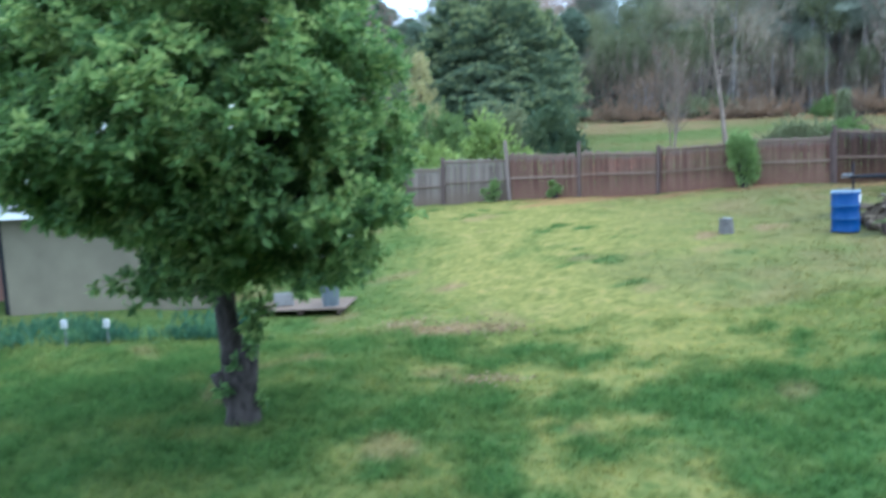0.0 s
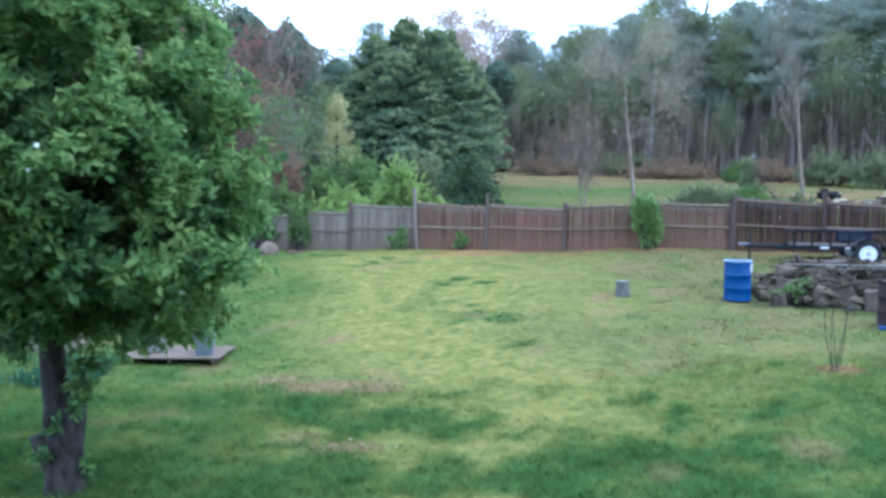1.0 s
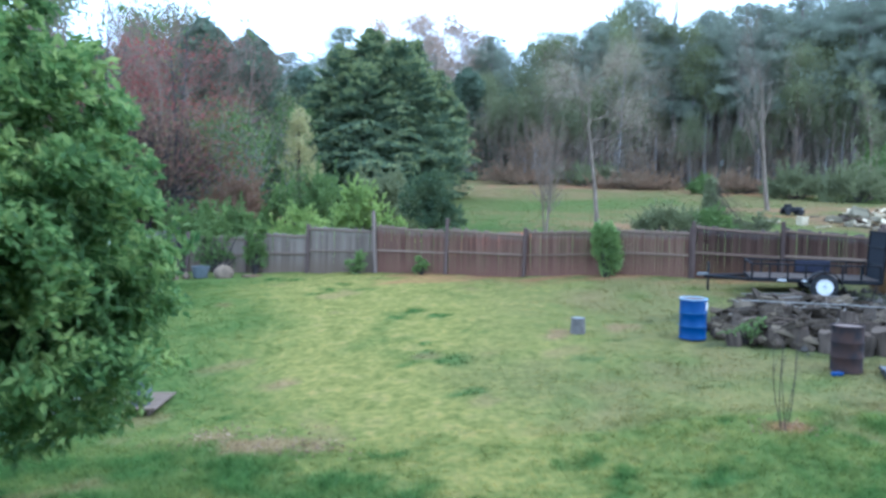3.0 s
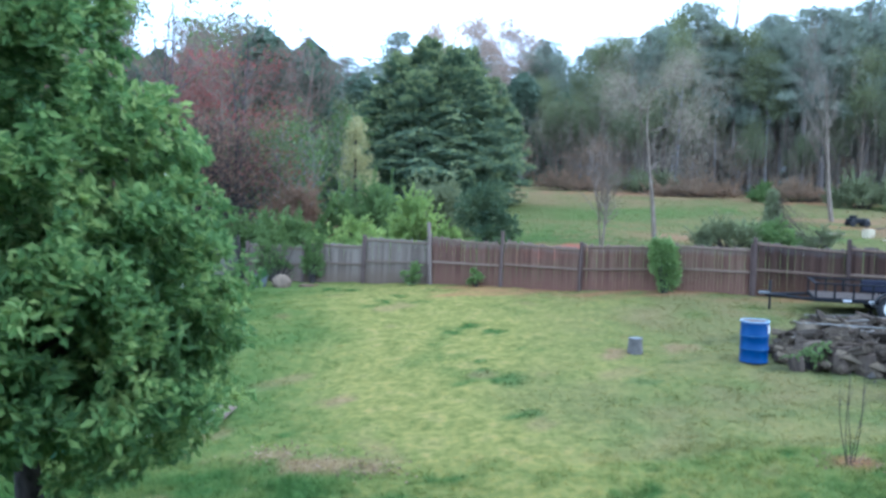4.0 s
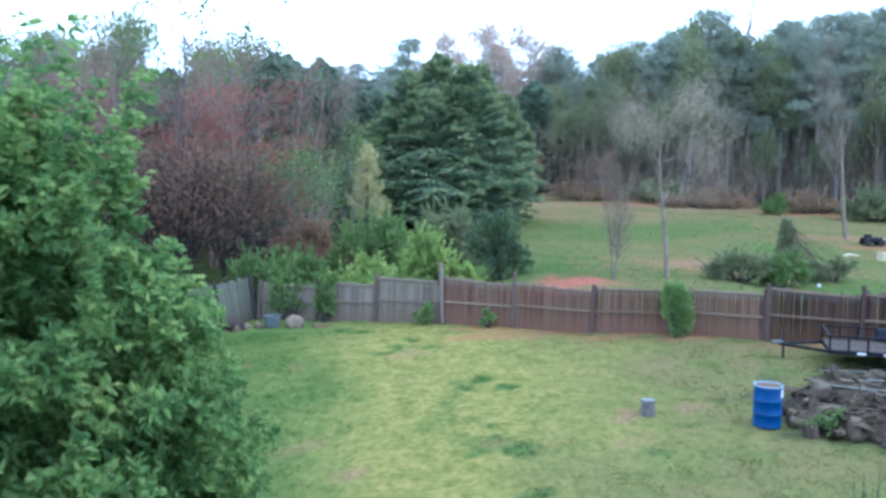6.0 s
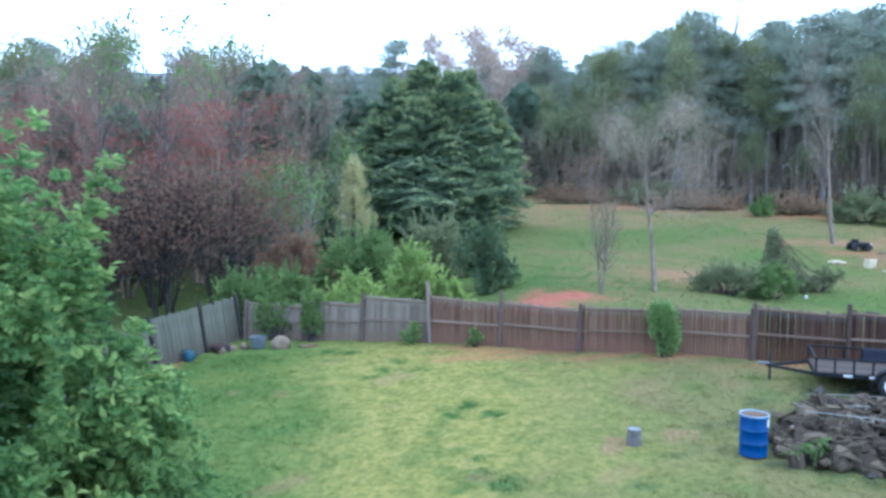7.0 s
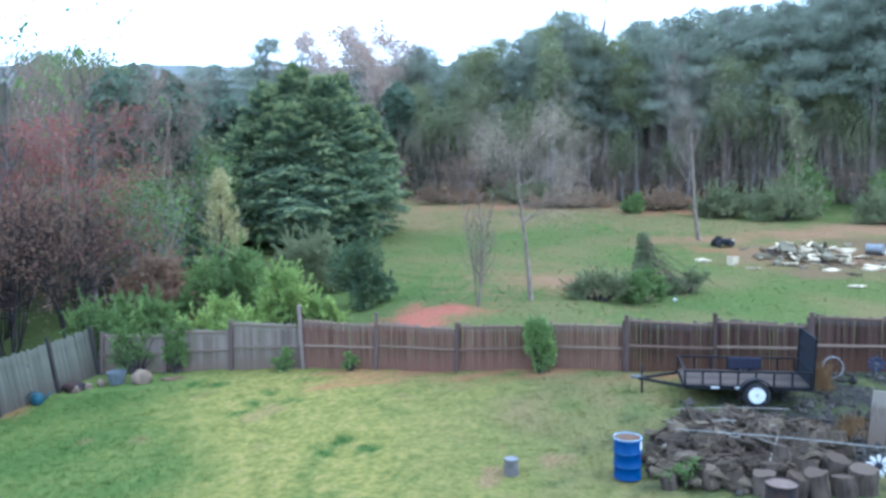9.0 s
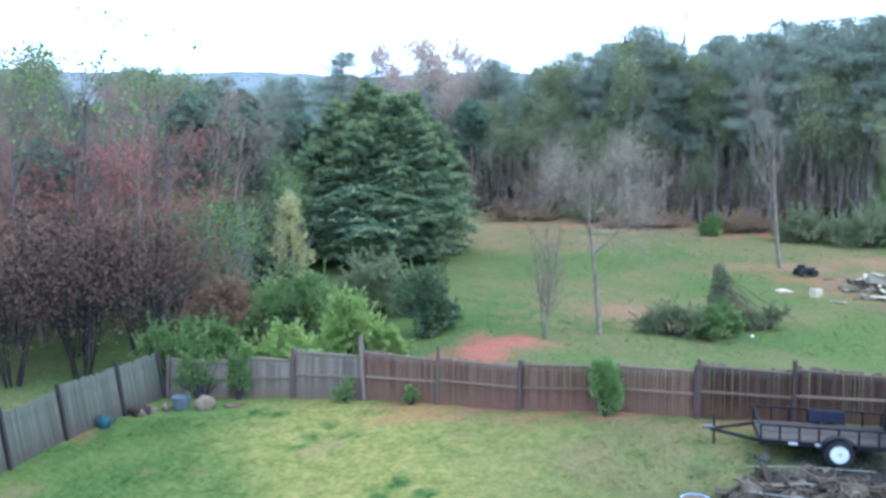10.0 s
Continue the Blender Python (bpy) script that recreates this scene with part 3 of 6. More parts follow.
def make_grass(name, label, x0, x1, y0, y1, count, tall, wide, seed):
    """Blades in tufts; ranker where the lawn is lush, none on clay, straw and stones."""
    rng = np.random.default_rng(seed)
    x, y = rng.uniform(x0, x1, count), rng.uniform(y0, y1, count)
    g = growth(x, y)
    rim = np.minimum(np.minimum(x - x0, x1 - x), y - y0 if y0 < 5 else 9)          # the blades thin out towards the unseen edges
    rim = np.clip((np.minimum(rim, y1 - y + 6 if y1 > 40 else 9) + (wave(x, y, 1.6, 29) - .5) * 3) / 5, 0, 1)
    keep = rng.uniform(0, 1, count) < (.45 + .55 * g["lush_shade"]) * (1 - .75 * g["straw"]) * (1 - g["clay"] * .8) * (1 - g["rubble"] * .9) * rim
    x, y = x[keep], y[keep]
    g = {k: v[keep] for k, v in g.items()}
    n, blades = len(x), 4
    x, y = np.repeat(x, blades) + rng.normal(0, .03, n * blades), np.repeat(y, blades) + rng.normal(0, .03, n * blades)
    h = np.repeat(tall * (.5 + 1.3 * g["lush_shade"]), blades) * (.6 + .8 * wave(x, y, .3, 67)) * rng.uniform(.5, 1.3, n * blades)
    q = rng.uniform(0, 2 * math.pi, n * blades)
    lean = rng.uniform(.7, 1.7, n * blades) * h
    z = surface(x, y) - .012
    a = np.stack([x + np.cos(q) * wide, y + np.sin(q) * wide, z], 1)
    b = np.stack([x - np.cos(q) * wide, y - np.sin(q) * wide, z], 1)
    c = np.stack([x - np.sin(q) * lean, y + np.cos(q) * lean, z + h], 1)
    v = np.stack([a, b, c], 1).reshape(-1, 3)
    me = mesh(name, v, np.arange(len(v)).reshape(-1, 3), M_BLADES)
    set_growth(me, v[:, 0], v[:, 1])
    tagged(new(name, me), label, "grass", kind="stuff")


make_ground()
make_grass("lawn_grass", "short patchy spring grass with darker rank clumps", -14, 16, -3.9, 13.5, 160000, .065, .006, 1)
make_grass("field_grass", "rough grass of the field behind the fence", -6, 36, 28.5, 60, 26000, .035, .02, 3)
make_grass("lawn_grass", "short yellowish spring grass on the slope", -10, 16, 13.5, 27, 70000, .03, .012, 2)

def leaf_litter():
    """Dead leaves and bits of twig on the bare patches."""
    rng = np.random.default_rng(9)
    spots = [s for s in STRAW if s[1] < 16]
    k = rng.integers(0, len(spots), 560)
    a = np.array(spots)[k]
    x, y = a[:, 0] + rng.normal(0, .95, 560) * a[:, 2], a[:, 1] + rng.normal(0, .95, 560) * a[:, 3]
    c = np.stack([x, y, heights(x, y) + .03], 1)
    v, f = leaves(c, unit(rng, 560) * [1, 1, .25], rng, .055, .5)
    tagged(new("leaf_litter", mesh("leaf_litter", v, f, M_LITTER)), "dead brown leaves and twigs on bare lawn patches", "leaves", kind="stuff")


leaf_litter()


# far ridge behind everything
def make_ridge():
    rng = np.random.default_rng(5)
    xs = np.linspace(-3200, 3200, 220)
    top = 265 + 30 * (wave(xs, xs * 0, 700, 71) - .5) + 14 * (wave(xs, xs * 0, 160, 72) - .5) + 5 * (wave(xs, xs * 0, 30, 73) - .5)
    rows = []
    for f, dy in ((0.0, 0), (.35, 160), (.75, 300), (1, 420), (.6, 700)):
        rows.append(np.stack([xs, 1500 + dy + xs * 0 + 40 * (wave(xs, xs * 0 + f, 200, 74) - .5), -5 + (top + 5) * f], 1))
    v = np.concatenate(rows)
    n = len(xs)
    i, j = np.meshgrid(np.arange(n - 1), np.arange(4))
    k = (j * n + i).ravel()
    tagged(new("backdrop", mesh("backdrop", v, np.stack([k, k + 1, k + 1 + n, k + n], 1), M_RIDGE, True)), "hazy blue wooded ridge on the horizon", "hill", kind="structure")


make_ridge()


# unseen wall and roof added behind the camera to block sky light
def sky_block_wall():
    root = thing("house", (1.0, -4.2, gz(1.0, -4.2)), "unseen wall and roof added to block sky light", "house", kind="structure")
    part("wall", box("wall", (17, .25, 6.6), M_SIDING, (0, 0, 3.0), .01), root)
    part("roof", box("roof", (18, 4.2, .12), M_SLATE, (0, 0, 0), .01), root, m=pose(0, -1.6, 7.0, -24))


sky_block_wall()


# ---- fences ----
def way_of(posts, k):
    a, b = posts[max(k - 1, 0)], posts[min(k + 1, len(posts) - 1)]
    return math.degrees(math.atan2(b[1] - a[1], b[0] - a[0]))


def fence_run(name, posts, label, board_mat, rail_mat, height, post_extra, seed, lean=0.0, gap=0.006, wide=0.105, holes=.004, tilt=0.0, worn=.025, rails=(.47, .93), post_mat=None):
    """Upright boards on two rails between posts; the rails are on the side towards the yard. Each panel has its own height at either end."""
    rng = random.Random(seed)
    root = thing(name, (0, 0, 0), label, "fence", "fences round the yard")
    boards = [box("board", (wide - gap * rng.uniform(.4, 1.6), .02, 1), board_mat, (0, 0, .5), .004, .003) for _ in range(5)]
    for k, (x, y) in enumerate(posts):
        tall = height[min(k, len(height) - 1)][0] + post_extra[k % len(post_extra)]
        part("post", box("post", (.1, .1, tall + .3), (M_POST_PALE if post_mat is None and post_extra[k % len(post_extra)] > .4 else post_mat or M_POST), (0, 0, tall / 2 - .15), .012, .006), root,
             m=pose(x, y, gz(x, y), rng.uniform(-2, 2) - tilt, lean + rng.uniform(-2, 2), way_of(posts, k)))
    for k in range(len(posts) - 1):
        a, b = Vector((*posts[k], 0)), Vector((*posts[k + 1], 0))
        d = b - a
        turn = math.degrees(math.atan2(d.y, d.x))
        n = Vector((-d.y, d.x, 0)).normalized()
        za, zb = gz(a.x, a.y), gz(b.x, b.y)
        ha, hb = height[k % len(height)]
        sag = rng.uniform(.0, .05)
        count = max(1, math.ceil(d.length / (wide - .004)))
        for i in range(count):
            f = (i + .5) / count
            if rng.random() < holes:
                continue
            p = a + d * f + n * (.052 + .006 * (i % 2))
            low = za + (zb - za) * f
            tall = (ha + (hb - ha) * f - sag * math.sin(math.pi * f)) * (1 + rng.uniform(-worn, worn * .8))
            part("board", rng.choice(boards), root, m=pose(p.x, p.y, low - .03, rng.uniform(-.8, .8) - tilt, lean + rng.uniform(-.5, .5), turn) @ Matrix.Diagonal((1, 1, tall, 1)))
        for f in rails:
            fa, fb = za + ha * f * math.cos(radians(tilt)), zb + hb * f * math.cos(radians(tilt))
            c = (a + b) / 2 + n * (.018 + math.sin(radians(tilt)) * (ha + hb) / 2 * f)
            pitch = math.degrees(math.atan2(fb - fa, d.length))
            part("rail", box("rail", (d.length - .08, .045, .07), rail_mat, (0, 0, 0), .008, .004), root,
                 m=pose(c.x, c.y, (fa + fb) / 2 + rng.uniform(-.02, .02), -tilt, -pitch + rng.uniform(-.6, .6), turn))
    return root


P_A, P_B, P_C, P_D, P_E = (1.74, 27.3), (3.92, 26.5), (6.22, 25.5), (8.5, 24.55), (10.77, 23.72)
fence_run("wooden_fence", [(-9.6, 16.9), (-8.7, 19.3), (-7.85, 21.5), (-7.09, 23.5), (-6.44, 25.56), (-5.44, 27.47), (-4.6, 28.8)],
          "weathered grey board fence with leaning posts at the yard's side", M_FENCE_SIDE, M_FENCE_SIDE, [(1.45, 1.45), (1.5, 1.46), (1.52, 1.48), (1.5, 1.46), (1.56, 1.5), (1.5, 1.5)], [.05, .14], 3, 0, gap=.003, holes=0, tilt=11, worn=.03, rails=(), post_mat=M_POST_DARK)
fence_run("wooden_fence", [(-4.5, 28.75), (-2.55, 28.5), (-.5, 28.05), (1.70, 27.33)],
          "sagging grey board fence with gaps under shrubs", M_FENCE_GREY, M_FENCE_GREY, [(1.3, 1.2), (1.36, 1.3), (1.55, 1.4)], [.05, .1], 4, 1.5, gap=.008, holes=0, worn=.03)
fence_run("wooden_fence", [P_A, P_B, P_C, P_D, P_E],
          "red-brown weathered board fence with grey rails and clay stains", M_FENCE, M_RAIL, [(1.58, 1.38), (1.47, 1.36), (1.44, 1.36), (1.42, 1.38)], [.42, .28, .06, .06, .06], 5, gap=.01, holes=0, worn=.045)
fence_run("wooden_fence", [(10.83, 23.69), (13.25, 23.15), (15.85, 22.65)],
          "taller dark brown board fence behind the trailer", M_FENCE_DARK, M_RAIL, [(1.6, 1.46), (1.56, 1.44)], [.06, .16, .05], 6, gap=.009, worn=.04)
fence_run("wooden_fence", [(15.95, 22.6), (18.4, 22.2), (20.8, 21.7), (23.3, 21.2)],
          "dark board fence by the rubble at the yard's end", M_FENCE_DARK, M_RAIL, [(1.7, 1.62), (1.66, 1.62), (1.64, 1.6)], [.05], 7)


# ---- apple tree ----
APPLE = Vector((-2.56, 9.05, gz(-2.56, 9.05)))
PROFILE_Z = [.3, .55, .8, 1.1, 1.65, 2.2, 2.9, 3.4, 4.0, 4.55, 4.9, 5.1, 5.3]
PROFILE_R = [.0, .4, .95, 1.45, 1.93, 2.12, 1.9, 1.76, 1.5, 1.25, 1.0, .7, .1]


def apple_tree():
    rng = np.random.default_rng(12)
    root = thing("apple_tree", APPLE, "leafy green apple tree with dark forked trunk and last white blossoms", "tree")
    z0 = APPLE.z
    trunk = [[((.02, 0, -.15), .27), ((.03, 0, .05), .205), ((.02, 0, .3), .17), ((-.02, 0, .6), .16), ((-.05, .02, .85), .135), ((-.09, .05, 1.2), .125), ((-.13, .08, 1.7), .12), ((-.15, .05, 2.3), .11), ((-.1, 0, 3.2), .09), ((0, 0, 4.2), .055), ((.05, 0, 5.6), .02)],
             [((.05, -.03, .3), .14), ((.11, -.05, .6), .135), ((.13, -.06, .84), .13)],
             [((-.06, -.03, .22), .11), ((-.17, -.05, .42), .085), ((-.22, -.06, .55), .075)]]
    v, f = tubes(trunk, 14)
    v = [tuple(Vector(p) * (1 + .10 * (noise.noise(Vector(p) * 5)) if p[2] < 1.2 else 1)) for p in v]
    part("trunk", mesh("trunk", v, f, M_BARK_DARK, True), root)
    limbs = []
    for k in range(17):
        h = 1.65 + 2.6 * k / 17
        q = k * 2.4
        reach = np.interp(z0 + h + .5, PROFILE_Z, PROFILE_R) * .8
        grow(rng, (-.12, .05, h), (math.cos(q), math.sin(q) - .35, .35), reach, .06 - .002 * k, 1, (3, 4), 35, .55, .12, .1, limbs)
    v, f = tubes(limbs, 6)
    part("branchwork", mesh("branchwork", v, f, M_BARK_DARK, True), root)
    # leafy shoots: thick on the outside, in uneven clumps
    cs, ws = [], []
    n = 290
    zz = rng.uniform(.6, 5.0, n * 3)
    rr = np.interp(zz, PROFILE_Z, PROFILE_R)
    pick = rng.uniform(0, 2.3, n * 3) < rr * np.interp(zz, [.6, 2.5, 4.0, 5.5], [1.35, 1.2, .75, .55])
    zz, rr = zz[pick], rr[pick]
    q = rng.uniform(0, 2 * math.pi, len(zz))
    keep = (zz > 1.42) | (np.cos(q) < .2)                      # the hem is cut back so the platform shows from the camera
    zz, rr, q = zz[keep], rr[keep], q[keep]
    depth = np.where(rng.uniform(0, 1, len(zz)) < .3, rng.uniform(.25, .7, len(zz)), 1 - np.abs(rng.normal(0, .14, len(zz))))
    lump = .70 + .52 * wave(q * 1.6, zz * 1.2, .6, 81)
    back = np.clip((2.2 - zz) / 1.6, 0, 1)                       # the hem hangs lower on the far side
    clump = np.stack([rr * depth * lump * np.cos(q) + .16 * back, rr * depth * lump * np.sin(q) + 1.35 * back - .9, zz - z0 + .55 * back * np.clip(-np.cos(q) + .2, 0, 1)], 1)
    out = np.stack([np.cos(q), np.sin(q), .2 + .2 * (zz - 2)], 1)
    skirt = rng.uniform([.65, -1.1, 1.62], [1.5, .3, 2.2], (22, 3))   # low sprays on the open side
    apron = rng.uniform([-.5, -1.5, 1.75], [.5, -.75, 2.1], (12, 3))  # and before the trunk
    skirt = np.concatenate([skirt, apron])
    clump, out = np.concatenate([clump, skirt]), np.concatenate([out, skirt * [.6, .6, 0] + [0, 0, -.25]])
    out /= np.linalg.norm(out, axis=1)[:, None]
    for c, w in zip(clump, out):
        m = int(rng.integers(13, 25))
        flat = np.cross(w, [0, 0, 1.0])
        p = c + w * rng.uniform(-.42, .2, (m, 1)) + flat * rng.normal(0, .17, (m, 1)) + rng.normal(0, .06, (m, 3))
        cs.append(p)
        ws.append(np.repeat(w[None], m, 0) + rng.normal(0, .35, (m, 3)))
    shoots, ways = np.concatenate(cs), np.concatenate(ws)
    # tall shoots standing out of the top and the sides
    for k in range(170):
        a, h = rng.uniform(0, 2 * math.pi), rng.uniform(2.0, 5.4)
        r = np.interp(h, PROFILE_Z, PROFILE_R) * .95
        run = rng.uniform(.25, .6)
        if k % 2 == 0:
            h, r, run = 4.85, rng.uniform(0, 1.1), .35 + 1.05 * rng.uniform(0, 1) ** 2
        base = np.array([r * math.cos(a), r * math.sin(a) - .9, h - z0])
        d = np.array([math.cos(a) * .3, math.sin(a) * .3, 1.0])
        line = base + d * np.linspace(0, run, 6)[:, None]
        shoots, ways = np.concatenate([shoots, line]), np.concatenate([ways, np.repeat(d[None], 6, 0)])
    low = np.array([[.16, -.12, .92], [.2, -.15, 1.05], [.12, -.2, .8], [-.1, -.18, .45], [.22, -.05, .25], [.2, -.1, 1.2], [.3, -.1, 1.1], [.26, -.12, 1.3], [.34, -.05, 1.25]])
    shoots, ways = np.concatenate([shoots, np.repeat(low, 3, 0) + rng.normal(0, .06, (27, 3))]), np.concatenate([ways, unit(rng, 27)])
    per = 13                                                     # rosettes: leaves spread round the end of a shoot
    axis = ways / (np.linalg.norm(ways, axis=1)[:, None] + 1e-9) + np.array([0, 0, .35])
    axis = np.repeat(axis, per, 0)
    flat = np.cross(axis, unit(rng, len(axis)))
    flat /= np.linalg.norm(flat, axis=1)[:, None] + 1e-9
    v, f = leaves(np.repeat(shoots, per, 0) + rng.normal(0, .025, (len(axis), 3)), flat + axis * rng.uniform(-.1, .6, (len(axis), 1)) + np.array([0, 0, -.15]), rng, .103, .5, spread=.15)
    part("crown", mesh("crown", v, f, M_APPLE), root, "dense fresh green leaves")
    pick = rng.choice(len(shoots), 150, replace=False)
    v, f = leaves(np.repeat(shoots[pick] + ways[pick] * .08, 6, 0), unit(rng, 900), rng, .03, .9)
    part("blossom", mesh("blossom", v, f, M_BLOSSOM), root, "small white blossoms")


apple_tree()


# ---- trees and shrubs behind the fence ----
def conifer(name, label, at, height, radius, mat, sprays, seed, droop=.25, round_top=1.6, size=.26, group="", long=.9, low=.72, leaders=0):
    """A dense evergreen: a mantle of overlapping sprays round a hidden trunk."""
    rng = np.random.default_rng(seed)
    root = thing(name, (*at, gz(*at)), label, "tree", group)
    v, f = tubes([[((0, 0, -.2), radius * .07 + .05), ((0, 0, height * .5), radius * .045), ((0, 0, height * .97), .02)]], 8)
    part("trunk", mesh("trunk", v, f, M_BARK_DARK, True), root)
    h = rng.uniform(.02, 1, sprays) ** .9
    reach = radius * np.clip(1 - h ** round_top, 0, 1) ** .8 * np.clip(low + h * 2.2, 0, 1)
    q = rng.uniform(0, 2 * math.pi, sprays)
    r = reach * np.where(rng.uniform(0, 1, sprays) < .3, rng.uniform(.5, .85, sprays), 1 - np.abs(rng.normal(0, .08, sprays))) * (.8 + .4 * wave(q * 2.2, h * 9, .7, seed))
    tips = np.stack([r * np.cos(q), r * np.sin(q), h * height + .1], 1)
    for k in range(leaders):                                     # side leaders break the outline of the top
        a, b = k * 2.4, .16 + .05 * k
        base = np.array([math.cos(a), math.sin(a), 0]) * radius * b + np.array([0, 0, height * (.9 - .35 * b)])
        up = rng.uniform(0, 1, 26)
        turn = rng.uniform(0, 6.28, 26)
        wide = radius * .16 * (1 - up) + .05
        tips = np.concatenate([tips, base + np.stack([np.cos(turn) * wide, np.sin(turn) * wide, up * height * .13], 1)])
        q = np.concatenate([q, turn])
        h = np.concatenate([h, .85 + .15 * up])
    sprays = len(tips)
    way = np.stack([np.cos(q), np.sin(q), .35 - droop + h * .8], 1)
    way /= np.linalg.norm(way, axis=1)[:, None]
    side = np.cross(way, np.array([0, 0, 1.0]))
    side /= np.linalg.norm(side, axis=1)[:, None] + 1e-9
    per = 40                                                     # a flat fan that droops at its end
    s = np.tile(np.linspace(0, 1, per), sprays)[:, None]
    off = rng.uniform(-1, 1, (sprays * per, 1)) * (.1 + .42 * (1 - s)) * long
    c = np.repeat(tips, per, 0) + np.repeat(way, per, 0) * (s - 1) * long + np.repeat(side, per, 0) * off
    c[:, 2] += ((1 - s) * .25 * long - np.abs(off) * .3)[:, 0]
    c += rng.normal(0, .05, c.shape)
    d = np.repeat(way, per, 0) + np.repeat(side, per, 0) * np.sign(off) * .5 + np.array([0, 0, -.25])
    v, f = leaves(c, d, rng, size, .42, spread=.2)
    part("crown", mesh("crown", v, f, mat), root)
    return root


def pine_mesh(seed, height, bare, width, tufts=34):
    """A tall pine: bare stem below, flat uneven tiers of needle tufts above."""
    rng = np.random.default_rng(seed)
    bend = [((rng.normal(0, .03) * height * k / 12, rng.normal(0, .02) * height * k / 12, height * k / 6), .018 * height * (1 - .13 * k) + .01) for k in range(7)]
    bend[0] = ((0, 0, -.4), .02 * height)
    limbs, cs, ws = [bend], [], []
    tiers = int((1 - bare) * height / .5)
    for k in range(tiers):
        f = bare + (1 - bare) * (k + .5) / tiers
        z = f * height
        reach = width * (1 - ((f - bare) / (1 - bare)) ** 2.6) * rng.uniform(.55, 1.1) + .35
        a0 = rng.uniform(0, 6.28)
        for b in range(int(rng.integers(3, 6))):
            a = a0 + b * 6.28 / 4.5 + rng.normal(0, .3)
            d = np.array([math.cos(a), math.sin(a), rng.uniform(-.25, .45)])
            r = reach * rng.uniform(.6, 1.1)
            stem = np.array([bend[min(int(f * 6), 5)][0][0], bend[min(int(f * 6), 5)][0][1], z])
            limbs.append([(tuple(stem), .035), (tuple(stem + d * r * .5 + [0, 0, -.05]), .022), (tuple(stem + d * r), .008)])
            m = max(6, int(r * 7))
            t = rng.uniform(.3, 1.05, m)[:, None]
            cs.append(stem + d * r * t + rng.normal(0, [.48, .48, .15], (m, 3)))
            ws.append(np.repeat((d + [0, 0, .25])[None], m, 0))
    v, f = tubes(limbs, 6)
    c, w = np.concatenate(cs), np.concatenate(ws)
    per = 15
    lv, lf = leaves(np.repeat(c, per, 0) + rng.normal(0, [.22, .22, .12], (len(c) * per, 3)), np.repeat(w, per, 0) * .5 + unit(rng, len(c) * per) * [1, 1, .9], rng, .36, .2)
    return mesh("trunk", v, f, M_BARK_PINE, True), mesh("crown", lv, lf, M_PINE_HAZED)


def bare_tree_meshes(seed, height, radius, depth=3, kids=(4, 6), angle=36, fork=.35, leaf=None, leaf_size=.12, leaf_count=0, bark=None, stems=1, splay=.28, up=.16, cloud=.16, reach=.36, bend=.12, slim=.6, tuft=.5):
    """A leafless or budding tree: stem, limbs, twigs and, if any, buds."""
    rng = np.random.default_rng(seed)
    limbs, tips = [], []
    for s in range(stems):
        a = s * 2.4
        way = (math.cos(a) * splay * (stems > 1) + rng.normal(0, .04), math.sin(a) * splay * (stems > 1) + rng.normal(0, .04), 1)
        base = (math.cos(a) * splay * .7 * (stems > 1), math.sin(a) * splay * .7 * (stems > 1), -.1)
        steps, p, d, path = 8, Vector(base), Vector(way).normalized(), []
        tall = height * rng.uniform(.8, 1)
        for k in range(steps + 1):
            path.append((tuple(p), radius * (1 - .9 * k / steps) + .008))
            if k / steps > fork:
                for _ in range(int(rng.integers(2, 4))):
                    q = rng.uniform(0, 6.28)
                    f = radians(angle * rng.uniform(.8, 1.4))
                    side = Vector((math.cos(q), math.sin(q), 0))
                    grow(rng, p, d * math.cos(f) + side * math.sin(f), tall * reach * rng.uniform(.7, 1.15) * (1.25 - .7 * k / steps), radius * (1 - .9 * k / steps) * .5 + .008,
                         depth - 1, kids, 34, .6, bend, up, limbs, tips)
            d = (d + Vector(rng.normal(0, .06, 3)) + Vector((0, 0, .1))).normalized()
            p = p + d * tall / steps
        limbs.append(path)
    v, f = tubes(limbs, 4 if depth > 2 else 5)
    out = [mesh("branchwork", v, f, bark or M_BARK_GREY, True)]
    if leaf and leaf_count:
        t = np.array([a for a, _ in tips])
        w = np.array([b for _, b in tips])
        odds = rng.gamma(tuft, 1.0, len(t)) + 1e-9
        pick = rng.choice(len(t), leaf_count, p=odds / odds.sum())
        lv, lf = leaves(t[pick] + rng.normal(0, cloud, (leaf_count, 3)), w[pick] + unit(rng, leaf_count), rng, leaf_size, slim)
        out.append(mesh("crown", lv, lf, leaf))
    return out


def plant_tree(name, meshes, at, label, turn=0, group="", parts=("trunk", "crown")):
    root = thing(name, (*at, gz(*at)), label, "tree", group, turn)
    for key, me in zip(parts, meshes):
        part(key, me, root)
    return root


def copies(first, spots, lo, hi, seed):
    """The same kind of tree at other places, each with its own turn and size, some sized to fit the view."""
    rng = random.Random(seed)
    for x, y, *own in spots:
        s = rng.uniform(lo, hi) * (own[0] if own else 1)
        copy_thing(first, pose(x, y, gz(x, y) - .1, rng.uniform(-2, 2), rng.uniform(-2, 2), rng.uniform(0, 360)) @ Matrix.Diagonal((s * rng.uniform(.9, 1.1), s * rng.uniform(.9, 1.1), s, 1)))


